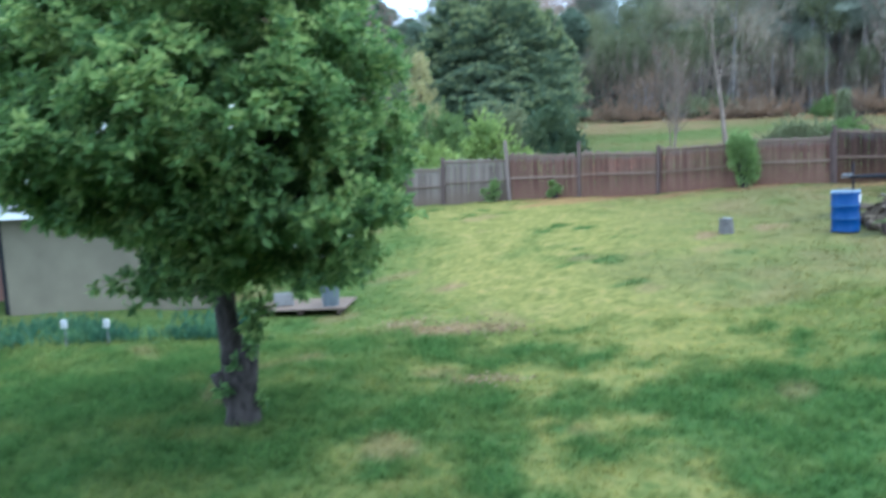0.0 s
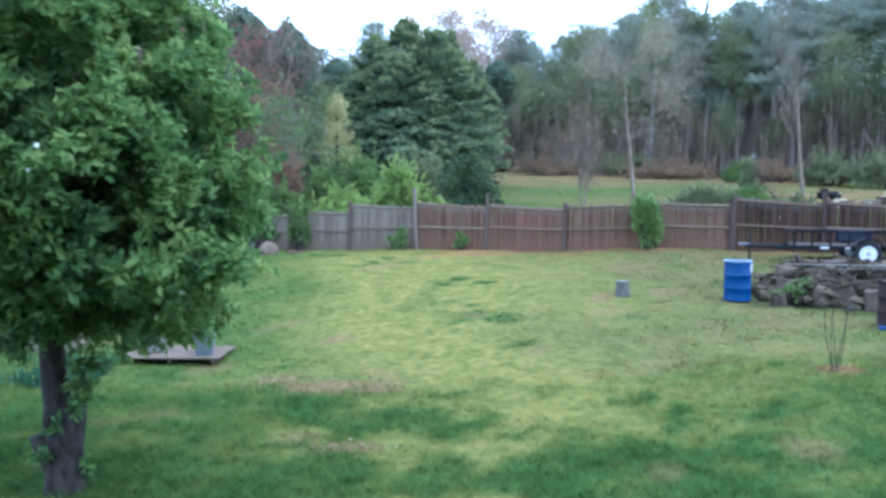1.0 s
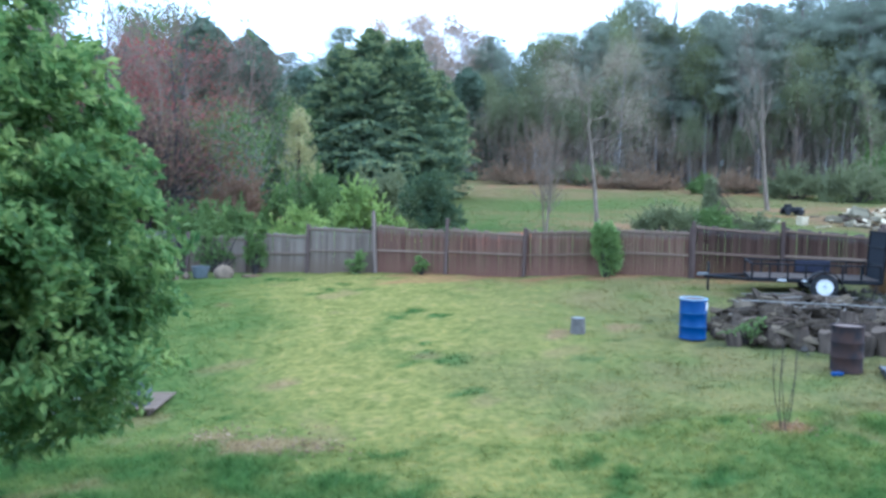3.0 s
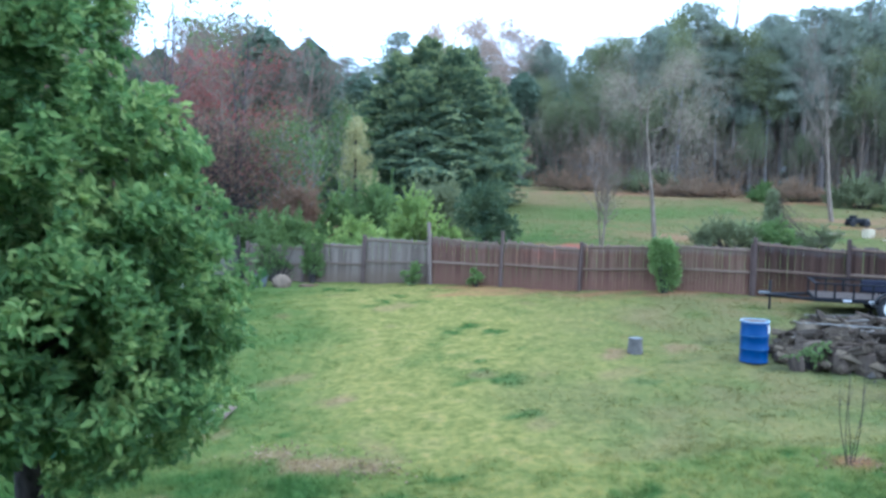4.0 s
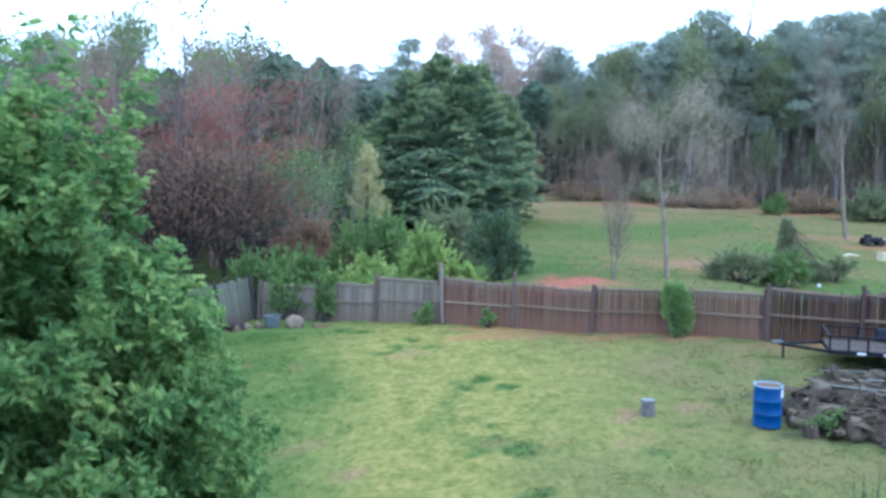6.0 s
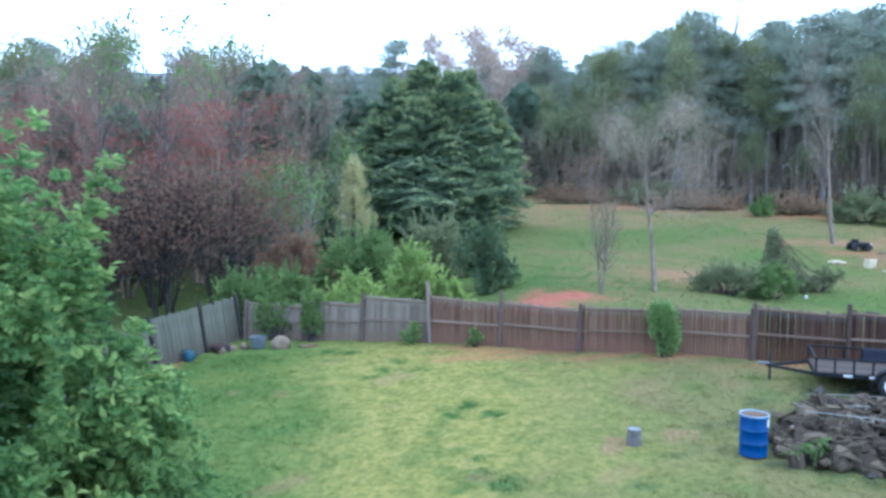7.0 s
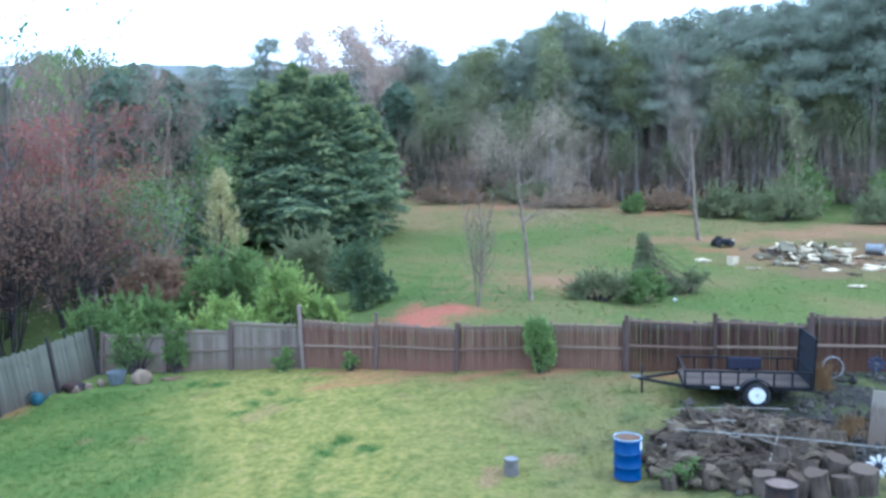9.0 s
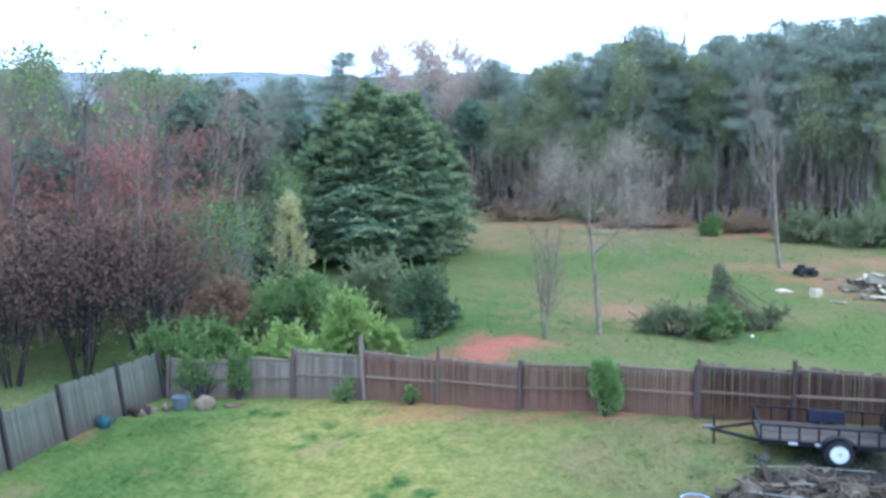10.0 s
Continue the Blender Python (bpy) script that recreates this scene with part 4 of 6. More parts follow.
def shrub(name, label, at, size, mat, count, leaf, seed, lumps=9, category="shrub", group="", shoots=5, boxy=False, clump=(.16, .42)):
    """A leafy thicket: stems, leaves gathered in uneven lumps, and loose shoots standing out of them."""
    rng = np.random.default_rng(seed)
    root = thing(name, (*at, gz(*at)), label, category, group)
    size = np.array(size)
    lump = unit(rng, lumps) * rng.uniform(.35, .8, (lumps, 1))
    lump[:, 2] = np.abs(lump[:, 2]) * 1.15 + .15
    if boxy:
        lump = rng.uniform([-.7, -.5, .25], [.7, .5, 1.0], (lumps, 3))
    lump *= size
    big = rng.uniform(*clump, lumps)
    which = rng.choice(lumps, count, p=big ** 2 / (big ** 2).sum())
    d = unit(rng, count)
    rough = .75 + .5 * wave(d[:, 0] * 3 + which * 7, d[:, 2] * 3 + d[:, 1] * 2, .6, seed)
    c = lump[which] + d * (size * big[which][:, None]) * (rough * (1 - np.abs(rng.normal(0, .3, count))))[:, None]
    w = d + np.array([0, 0, .15])
    n = lumps * shoots
    k = rng.integers(0, lumps, n)
    e = unit(rng, n)
    e[:, 2] = np.abs(e[:, 2]) + .3
    start = lump[k] + e * size * big[k][:, None] * .7
    run = np.linspace(0, 1, 12)
    line = start[:, None] + (e * [1, 1, 1.2] * (size.mean() * rng.uniform(.15, .38, (n, 1))))[:, None] * run[None, :, None]
    line[:, :, 2] -= (run ** 2 * .12)[None]
    c = np.concatenate([c, line.reshape(-1, 3), line.reshape(-1, 3)])
    w = np.concatenate([w, np.repeat(e, 12, 0) + unit(rng, n * 12) * .8, np.repeat(e, 12, 0) + unit(rng, n * 12) * .8])
    c[:, 2] = np.maximum(c[:, 2], .04)
    v, f = leaves(c, w, rng, leaf, .6)
    stems = []
    for q in range(lumps):
        p = lump[q]
        stems.append([((p[0] * .15, p[1] * .15, -.1), .03), (tuple(p * .55), .02), (tuple(p), .008)])
    sv, sf = tubes(stems, 5)
    part("stem", mesh("stem", sv, sf, M_BARK_DARK), root)
    part("foliage", mesh("foliage", v, f, mat), root)
    return root


# the great evergreen and its neighbour
def cypress(label, at, leaders, shelves, seed):
    """A dense cypress: several pointed leaders, each clad in overlapping shelves of flat sprays with paler tips."""
    rng = np.random.default_rng(seed)
    root = thing("cypress_tree", (*at, gz(*at)), label, "tree")
    stems = [[((dx * .3, dy * .3, -.2), .3), ((dx * .8, dy * .8, tall * .4), .2), ((dx, dy, tall * .97), .03)] for dx, dy, tall, wide in leaders]
    v, f = tubes(stems, 8)
    part("trunk", mesh("trunk", v, f, M_BARK_DARK, True), root)
    weight = np.array([tall * wide for dx, dy, tall, wide in leaders])
    which = rng.choice(len(leaders), shelves, p=weight / weight.sum())
    dx, dy, tall, wide = np.array(leaders)[which].T
    h = rng.uniform(0, 1, shelves)
    q = rng.uniform(0, 2 * math.pi, shelves)
    reach = wide * (1 - h ** 2.3) ** .85 * np.clip(.6 + h * 1.7, 0, 1)
    reach = reach * (.84 + .3 * wave(q * 2.3 + which * 9, h * 8, .7, seed)) * np.where(rng.uniform(0, 1, shelves) < .25, rng.uniform(.55, .85, shelves), 1) + .12
    long = np.clip(reach * .6, .75, 1.8) * rng.uniform(.75, 1.25, shelves)
    way = np.stack([np.cos(q), np.sin(q), -.4 + 1.3 * h ** 2.5 + rng.normal(0, .12, shelves)], 1)
    way /= np.linalg.norm(way, axis=1)[:, None]
    side = np.cross(way, np.array([0, 0, 1.0]))
    side /= np.linalg.norm(side, axis=1)[:, None]
    tip = np.stack([dx + reach * np.cos(q), dy + reach * np.sin(q), h * tall + .12], 1)
    per = 110
    t = np.tile(np.linspace(0, 1, per), shelves)
    off = rng.uniform(-1, 1, shelves * per) * (.16 + .42 * np.sin(np.pi * np.clip(t * .85 + .1, 0, 1))) * np.repeat(long, per)
    c = np.repeat(tip, per, 0) + np.repeat(way * long[:, None], per, 0) * (t - 1)[:, None] + np.repeat(side, per, 0) * off[:, None]
    c[:, 2] += -.35 * np.abs(off) + .16 * np.repeat(long, per) * t ** 4
    c += rng.normal(0, .03, c.shape)
    face = np.repeat(np.cross(side, way), per, 0)
    d = np.repeat(way, per, 0) + np.repeat(side, per, 0) * np.sign(off)[:, None] * .6
    new_growth = t + rng.normal(0, .05, len(t)) - .25 * np.abs(off) > .8
    for key, keep, mat, text in (("crown", ~new_growth, M_CYPRESS, ""), ("new_growth", new_growth, M_CYPRESS_TIP, "paler spray tips")):
        v, f = leaves(c[keep], d[keep], rng, .2, .4, spread=.2, face=face[keep])
        ob = part(key, mesh(key, v, f, mat), root, text)
        ob["kind"] = "stuff"
    return root


cypress("huge dense dark green cypress with layered sprays", (1.6, 50), [(.3, 0, 9.9, 4.0), (-1.4, -.6, 8.8, 3.4), (1.8, -1.2, 9.2, 3.4), (2.6, -.8, 8.3, 3.3), (-.2, -2.4, 7.6, 3.5), (-2.4, .6, 7.1, 2.9)], 1600, 101)
cypress("smaller dark cypress grown into the big one", (5.2, 51.0), [(-.7, 0, 9.4, 2.3), (.6, -.4, 7.7, 2.4), (1.0, .3, 6.3, 2.3)], 440, 102)

# shrubs and vines along the fence
shrub("evergreen_bush", "dark olive evergreen bush behind the fence", (4.1, 33.2), (1.6, 1.0, 1.8), M_DARKBUSH, 5200, .13, 103, 12)
RAGGED = (.08, .22)
shrub("spring_bush", "light green spring bush with upright shoots behind the fence", (1.15, 30.4), (1.1, .8, 2.6), M_SPRING, 3000, .12, 111, 20, shoots=12, clump=RAGGED)
shrub("spring_bush", "light green spring bush beside the dark one", (2.4, 31.0), (.9, .8, 1.6), M_SPRING, 2400, .12, 125, 12, clump=RAGGED)
shrub("vine_thicket", "light green vine thicket spilling over the grey fence", (-.9, 29.8), (1.8, .9, 1.75), M_SPRING, 4600, .11, 112, 22, shoots=9, clump=RAGGED)
shrub("vine_thicket", "green thicket at the fence corner", (-3.4, 30.2), (1.6, 1.0, 2.1), M_SHRUB, 6000, .11, 113, 22, clump=RAGGED)
shrub("vine_thicket", "tangled green thicket behind the yard", (-.9, 33.4), (2.4, 1.4, 2.7), M_SHRUB, 6500, .12, 114, 26, clump=RAGGED)
shrub("vine_thicket", "brown twiggy thicket behind the corner", (-3.6, 33.8), (2.0, 1.4, 3.0), M_BROWNRED, 6000, .11, 126, 22, clump=RAGGED)
shrub("vine_thicket", "green creeper draped over the side fence", (-4.9, 29.5), (1.3, .6, 2.0), M_SHRUB, 3600, .1, 235, 18, shoots=4, clump=RAGGED)
shrub("vine_thicket", "brown green brush behind the bushes", (2.3, 37.0), (2.0, 1.4, 2.4), M_OLIVE, 9000, .13, 127, 12)
shrub("vine_thicket", "green creeper over the grey fence corner", (-4.2, 29.45), (1.2, .75, 2.1), M_SHRUB, 3200, .11, 128, 22, clump=RAGGED)
shrub("vine_thicket", "thin green creeper hanging down the grey fence", (-3.4, 28.55), (1.05, .1, 1.3), M_SHRUB, 620, .1, 236, 24, shoots=1, boxy=True, clump=RAGGED)
shrub("hanging_vine", "green vine hanging down the grey fence", (-2.2, 28.28), (.42, .14, 1.4), M_SHRUB, 1300, .09, 115, 18, shoots=2, boxy=True, clump=(.1, .26))
shrub("fence_vine", "round clump of green vine on the brown fence", (8.45, 24.28), (.42, .3, 1.28), M_VINE, 5200, .09, 116, 18, shoots=1, boxy=True)
shrub("weed_clump", "low green weeds at the grey fence", (1.15, 27.2), (.38, .15, .6), M_VINE, 260, .08, 117, 9, clump=(.1, .27))
shrub("weed_clump", "low green weeds at the brown fence", (3.2, 26.6), (.3, .12, .45), M_VINE, 110, .08, 118, 6, clump=(.1, .27))
shrub("weed_clump", "green weeds growing between the log rounds", (9.45, 17.3), (.75, .35, .45), M_SHRUB, 200, .06, 129, 20, shoots=2, clump=(.05, .18))
shrub("vine_mound", "green vine mound beyond the fence", (14.7, 31.2), (1.1, .8, 1.2), M_SHRUB, 5600, .11, 119, 10)
shrub("brush", "low olive brush beyond the fence", (12.9, 31.1), (1.9, .8, 1.1), M_OLIVE, 3000, .09, 120, 26, shoots=7, clump=RAGGED)
shrub("far_shrub", "low green shrub at the edge of the woods", (25, 56), (1.5, 1.0, 1.1), M_SHRUB, 1000, .16, 121, 16, clump=RAGGED)
shrub("far_shrub", "reddish brown brush at the edge of the woods", (28, 57), (3.8, 1.6, 1.0), M_RUSSET, 2400, .15, 122, 26, clump=RAGGED)
shrub("far_shrub", "brown green brush before the pines", (30.0, 52.5), (3.4, 1.6, 1.7), M_OLIVE, 4600, .15, 224, 28, clump=RAGGED)
shrub("far_shrub", "reddish brown brush at the edge of the woods", (22, 60), (4.6, 1.6, .85), M_RUSSET, 2800, .15, 225, 30, clump=RAGGED)
shrub("brush", "low olive brush beside the vine stump", (16.9, 32.3), (1.4, .6, .75), M_OLIVE, 1700, .09, 230, 22, shoots=6, clump=RAGGED)
shrub("far_shrub", "green brush under the pines", (36.5, 54), (3.2, 1.8, 2.8), M_SHRUB, 5200, .15, 231, 28, clump=RAGGED)
shrub("far_shrub", "green brush under the pines", (42.5, 52), (3.4, 1.8, 3.0), M_SHRUB, 5200, .15, 232, 28, clump=RAGGED)
shrub("far_shrub", "brown brush at the edge of the woods", (18.5, 63), (3.2, 1.2, 1.6), M_OLIVE, 4200, .14, 233, 11)
shrub("far_shrub", "brown brush at the edge of the woods", (13.5, 65), (4.2, 1.6, 1.0), M_RUSSET, 2800, .15, 234, 28, clump=RAGGED)
shrub("far_shrub", "grey green brush before the pines", (33.0, 50.5), (3.8, 2.0, 2.1), M_OLIVE, 5600, .15, 123, 30, clump=RAGGED)
shrub("far_shrub", "grey green brush before the pines", (39.0, 48), (3.6, 2.0, 2.4), M_OLIVE, 5600, .15, 124, 30, clump=RAGGED)

# single bare trees in the field
plant_tree("bare_tree", bare_tree_meshes(131, 6.5, .105, 3, (7, 9), 64, .42, M_TAN, .3, 5200, up=.05, cloud=.24, reach=.46, bend=.07, slim=.03, bark=M_LIMB), (10.2, 31.2), "slender grey leafless tree with a fan of fine twigs", parts=("branchwork", "foliage"))
sapling = plant_tree("bare_sapling", bare_tree_meshes(132, 3.7, .024, 2, (4, 6), 32, .18, M_BROWNRED, .16, 900, stems=4, splay=.07, bark=M_LIMB, slim=.06, reach=.3), (8.05, 30.6), "cluster of thin bare brush stems", group="bare brush in the field", parts=("branchwork", "foliage"))
plant_tree("bare_tree", bare_tree_meshes(133, 9.2, .13, 3, (5, 7), 36, .34, M_HAZE, .4, 900, bark=M_LIMB, slim=.03, cloud=.3, bend=.08), (23.7, 44.2), "slim leafless tree near the junk heap", parts=("branchwork", "foliage"))
def whips():
    rng = np.random.default_rng(134)
    root = thing("young_sapling", (7.5, 12.35, gz(7.5, 12.35)), "small leafless sapling of thin upright whips", "tree")
    for k in range(5):
        a = k * 1.3
        p = np.array([.05 * math.cos(a), .05 * math.sin(a), -.05])
        d = np.array([.11 * math.cos(a), .08 * math.sin(a), 1.0])
        tall = rng.uniform(1.0, 1.6)
        path = [(tuple(p + d * tall * f + np.array([.03 * math.sin(5 * f + k), 0, 0])), .008 * (1 - .7 * f)) for f in np.linspace(0, 1, 7)]
        v, f = tubes([path, [path[4], (tuple(np.array(path[4][0]) + [.08, .03, .25]), .002)]], 5)
        part("whip", mesh("whip", v, f, M_BARK_DARK, True), root)


whips()
conifer("yellow_tree", "small yellow-green tree with upturned sprays", (-1.45, 37.6), 5.3, 1.9, M_YELLOW, 105, 135, droop=-.2, round_top=.9, size=.13, long=1.0, low=.85)

# red maples and brown thickets on the left
maple = bare_tree_meshes(141, 8.6, .1, 3, (3, 5), 66, .2, M_RED, .12, 4800, stems=3, splay=.22, up=0.0, cloud=(.42, .42, .09), bark=M_LIMB, tuft=.13, reach=.34)
first = plant_tree("red_maple", maple, (-6.4, 35.0), "red-flowering maple with several dark stems", 0, "red maples", parts=("branchwork", "crown"))
copies(first, [(-10.4, 34.5), (-14.4, 36.0), (-8.6, 40.5), (-15.5, 41), (-12.4, 39.5), (-18.5, 37)], .82, 1.04, 1)
maple4 = bare_tree_meshes(144, 10.0, .09, 3, (3, 5), 42, .22, M_PURPLE, .3, 1700, stems=2, splay=.2, up=.1, cloud=.34, bark=M_TWIG, tuft=.5, slim=.1)
first = plant_tree("brown_maple", maple4, (-8.2, 37.2), "tall budding brown maple with thin grey stems", 0, "brown maples", parts=("branchwork", "crown"))
copies(first, [(-12, 36.8), (-16.2, 38.5), (-5.0, 40.5), (-10.6, 42.5), (-18.5, 41), (-14.2, 44)], .8, 1.0, 6)
maple2 = bare_tree_meshes(142, 5.2, .03, 3, (2, 4), 60, .3, M_BROWNRED, .1, 3000, stems=9, splay=.24, up=.03, cloud=(.4, .4, .16), bark=M_STEM_DARK, slim=.4, tuft=.15)
first = plant_tree("maple_thicket", maple2, (-6.1, 31.8), "dark brown red twiggy thicket with many thin stems", 30, "maple thicket", parts=("branchwork", "crown"))
copies(first, [(-7.9, 31.0), (-9.8, 30.2), (-11.8, 30.4), (-13.8, 31.0), (-15.9, 31.6), (-8.9, 33.2), (-12.8, 33.2)], .8, 1.1, 2)
maple3 = bare_tree_meshes(143, 5.0, .05, 3, (3, 5), 44, .2, M_SHRUB, .15, 3000, stems=3, cloud=.34, tuft=.4)
first = plant_tree("leafy_thicket", maple3, (-4.4, 36.4), "green leafing thicket among the maples", 10, "leafy thickets", parts=("branchwork", "crown"))
copies(first, [(-4.6, 40), (-6.8, 44), (-3.2, 45), (-6.4, 38)], .8, 1.1, 3)

sprigs = plant_tree("sparse_tree", bare_tree_meshes(145, 10.6, .08, 3, (2, 3), 40, .5, M_SHRUB, .19, 300, stems=2, splay=.12, up=.12, cloud=.14, bark=M_STEM, tuft=.2, slim=.6), (-8.6, 33.5), "tall thin tree with sparse tufts of new leaves", 0, "sparse trees", parts=("branchwork", "crown"))
copies(sprigs, [(-6.2, 34.8), (-11.4, 34.4)], .86, .97, 37)

# woods: tall pines, bare trees and budding trees
rng_w = random.Random(77)
pines = []
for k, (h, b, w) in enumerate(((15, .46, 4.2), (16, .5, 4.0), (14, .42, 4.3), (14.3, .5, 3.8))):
    pines.append(plant_tree("pine_tree", pine_mesh(150 + k, h, b, w), ((24, 67), (43, 76), (32, 62), (-.7, 83))[k], "tall pine in haze-paled green with a bare lower stem", 40 * k, "pines of the woods"))
# The third value scales each pine to fit the skyline in the camera's view.
row = [[(17, 76, .79), (29.5, 66, .91), (38.5, 60, .95), (33, 72, .96), (24.5, 80, .92)], [(23, 72, .85), (30.5, 62, .89), (42, 60, .97), (14, 80, .8)], [(20.5, 69, .9), (35.5, 62, 1.06), (28, 74, 1.05), (19.5, 80, .9), (36, 70, .97)]]
tall = [[(45, 58, 1.2), (41, 67, .96), (55, 60, 1.3), (62, 68, 1.35)], [(48.5, 60, 1.2), (46, 66, 1.05), (59, 62, 1.25)], [(51, 56, 1.35), (51, 64, 1.34), (56, 68, 1.4)]]
left = [[(3, 92, .9), (-19, 80, .85), (-16, 92, .9), (-3, 99, .97)], [(-6, 88, .82), (-9, 96, .87), (-22, 88, .86), (-38, 74, .86)], [(-12, 84, .92), (-26, 78, .98), (-33, 80, 1.0), (-30, 70, .95)]]
back = [[(15, 88, .92), (30, 88, 1.05), (49, 76, 1.08)], [(9, 95, .95), (37, 84, .95), (36, 94, 1.08)], [(24, 90, 1.04), (46, 88, 1.25), (26.5, 65, .92)]]
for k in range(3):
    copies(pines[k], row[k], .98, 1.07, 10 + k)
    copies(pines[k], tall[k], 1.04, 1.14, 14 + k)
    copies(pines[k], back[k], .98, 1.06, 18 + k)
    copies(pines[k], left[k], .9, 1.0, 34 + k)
low = [(-8, 56), (-13, 54), (-18, 56), (-10, 62), (-4, 66), (-23, 60), (-15, 66), (-28, 58), (-20, 70), (10.5, 72), (14, 73), (-3, 60), (12, 80), (5, 76), (-9, 48), (-15, 47), (-21, 50), (-5, 49), (-7.5, 43), (-12.2, 43.5), (-17.5, 43), (-4.2, 45.5), (-19, 38.5), (-11.6, 38), (-14.2, 38.6), (-6.4, 41)]
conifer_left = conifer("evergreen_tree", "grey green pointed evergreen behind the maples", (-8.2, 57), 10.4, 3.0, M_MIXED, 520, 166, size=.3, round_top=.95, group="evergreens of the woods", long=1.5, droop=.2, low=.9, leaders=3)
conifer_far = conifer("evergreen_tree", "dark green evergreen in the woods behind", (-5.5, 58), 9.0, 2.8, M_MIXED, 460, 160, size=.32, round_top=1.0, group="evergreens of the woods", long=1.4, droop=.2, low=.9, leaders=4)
copies(conifer_far, low[:14], .75, 1.05, 20)
copies(conifer_left, low[14:], .65, .95, 31)
copies(conifer_left, [(-7 - 2.3 * k + rng_w.uniform(-.8, .8), 50 + 4 * (k % 3) + rng_w.uniform(-2, 2)) for k in range(15)], .86, 1.08, 28)
copies(conifer_far, [(16 + 4.6 * k + rng_w.uniform(-1, 1), 79 - .35 * k + rng_w.uniform(-2, 2)) for k in range(9)], .7, 1.05, 24)
wood = plant_tree("woods_tree", bare_tree_meshes(161, 12, .13, 3, (3, 5), 36, .3, M_OLIVE, .17, 9000, cloud=.45, bark=M_TWIG), (16.5, 70), "grey budding tree at the edge of the woods", 0, "bare trees of the woods", parts=("branchwork", "crown"))
spots = [(13.5, 71), (19, 70), (25.5, 66), (34, 60), (42, 58), (22, 78), (28, 72), (34, 66), (-7, 72), (-14, 76), (-22, 66), (9, 82), (2, 80), (48, 60), (12, 76)]
copies(wood, spots, .5, .85, 21)
copies(wood, [(-8, 46.5), (-11, 49), (-14, 46), (-17, 48), (-20.5, 46.5), (-24, 50), (-28, 52), (-10, 55), (-19, 53)], .78, .95, 29)
slim = plant_tree("slim_tree", bare_tree_meshes(169, 13.0, .1, 3, (2, 3), 34, .5, M_OLIVE, .2, 3200, cloud=.45, bark=M_BARK_GREY, reach=.2), (21.5, 64.5), "slim pale-stemmed tree at the edge of the woods", 0, "slim trees of the woods", parts=("branchwork", "crown"))
copies(slim, [(18.2 + 1.62 * k + rng_w.uniform(-.7, .7), 66.5 - .5 * k + rng_w.uniform(-1.5, 4)) for k in range(22)], .62, .95, 38)
copies(slim, [(11.5 + 1.5 * k + rng_w.uniform(-.6, .6), 72 + rng_w.uniform(-1, 4)) for k in range(4)], .55, .8, 39)
snag = plant_tree("bare_snag", bare_tree_meshes(167, 20.5, .2, 2, (2, 4), 22, .7, bark=M_BARK_PINE, stems=2, splay=.08, up=.3, reach=.16), (26.9, 72.5), "tall leafless snag standing above the pines", 0, "snags above the woods", parts=("branchwork",))
copies(snag, [(28.0, 73.5), (45.5, 69)], .9, .97, 35)
rose = plant_tree("budding_tree", bare_tree_meshes(162, 13.2, .15, 3, (3, 5), 44, .25, M_ROSE, .22, 6500, cloud=.55), (8.8, 80), "tall tree with rose buds paled for haze", 0, "rose budding trees", parts=("branchwork", "crown"))
copies(rose, [(5.0, 82), (12.3, 82)], .85, 1.0, 22)
copies(rose, [(-8, 64), (-14, 60), (-20, 62), (-27, 66), (-12, 70), (-17, 50), (-24, 54)], .5, .68, 25)
plant_tree("young_tree", bare_tree_meshes(168, 8.2, .06, 3, (3, 4), 30, .2, M_OLIVE, .2, 700, cloud=.22, bark=M_TWIG, reach=.16, tuft=.4), (35.2, 52.5), "slim young tree with olive green leaves before the pines", parts=("branchwork", "crown"))
brush = plant_tree("woods_brush", bare_tree_meshes(163, 3.4, .04, 2, (3, 5), 45, .1, M_RUSSET, .2, 1300, stems=4, cloud=.45), (15, 66), "reddish brown brush under the trees", 0, "brush at the woods' edge", parts=("branchwork", "crown"))
copies(brush, [(10 + 2.1 * k + rng_w.uniform(-1, 1), 68 - .75 * abs(k - 3) * (k > 3) + rng_w.uniform(-1.5, 1.5)) for k in range(0, 19, 2)], .6, 1.0, 23)


under = plant_tree("understory_tree", bare_tree_meshes(164, 6.4, .05, 3, (3, 5), 34, .25, M_OLIVE, .3, 2200, cloud=.4, slim=.3, bark=M_LIMB), (18, 66.5), "thin budding olive tree before the pines", 0, "understory trees", parts=("branchwork", "crown"))
copies(under, [(12.5 + 1.7 * k + rng_w.uniform(-.8, .8), 68 - .72 * k + rng_w.uniform(-1, 2.5)) for k in range(0, 26, 2)], .6, 1.1, 26)
copies(under, [(-3 - 2.3 * k + rng_w.uniform(-.8, .8), 46 + rng_w.uniform(-3, 5)) for k in range(9)], .7, 1.0, 27)


def deep_stems(name, label, x0, x1, y, tall, count, mat, seed, skew):
    """Countless thin upright stems and twigs between the trunks of the woods."""
    rng = np.random.default_rng(seed)
    x = rng.uniform(x0, x1, count)
    yy = y + skew * (x - x0) + rng.uniform(-5, 5, count)
    z = rng.uniform(0, 1, count) ** 1.3 * tall * (.5 + .7 * wave(x, yy, 5, seed))
    c = np.stack([x, yy, heights(x, yy) + z], 1)
    v, f = leaves(c, np.tile(np.array([[0, 0, 1.0]]), (count, 1)), rng, 2.4, .014, spread=.05)
    tagged(new(name, mesh(name, v, f, mat)), label, "woods", kind="stuff")


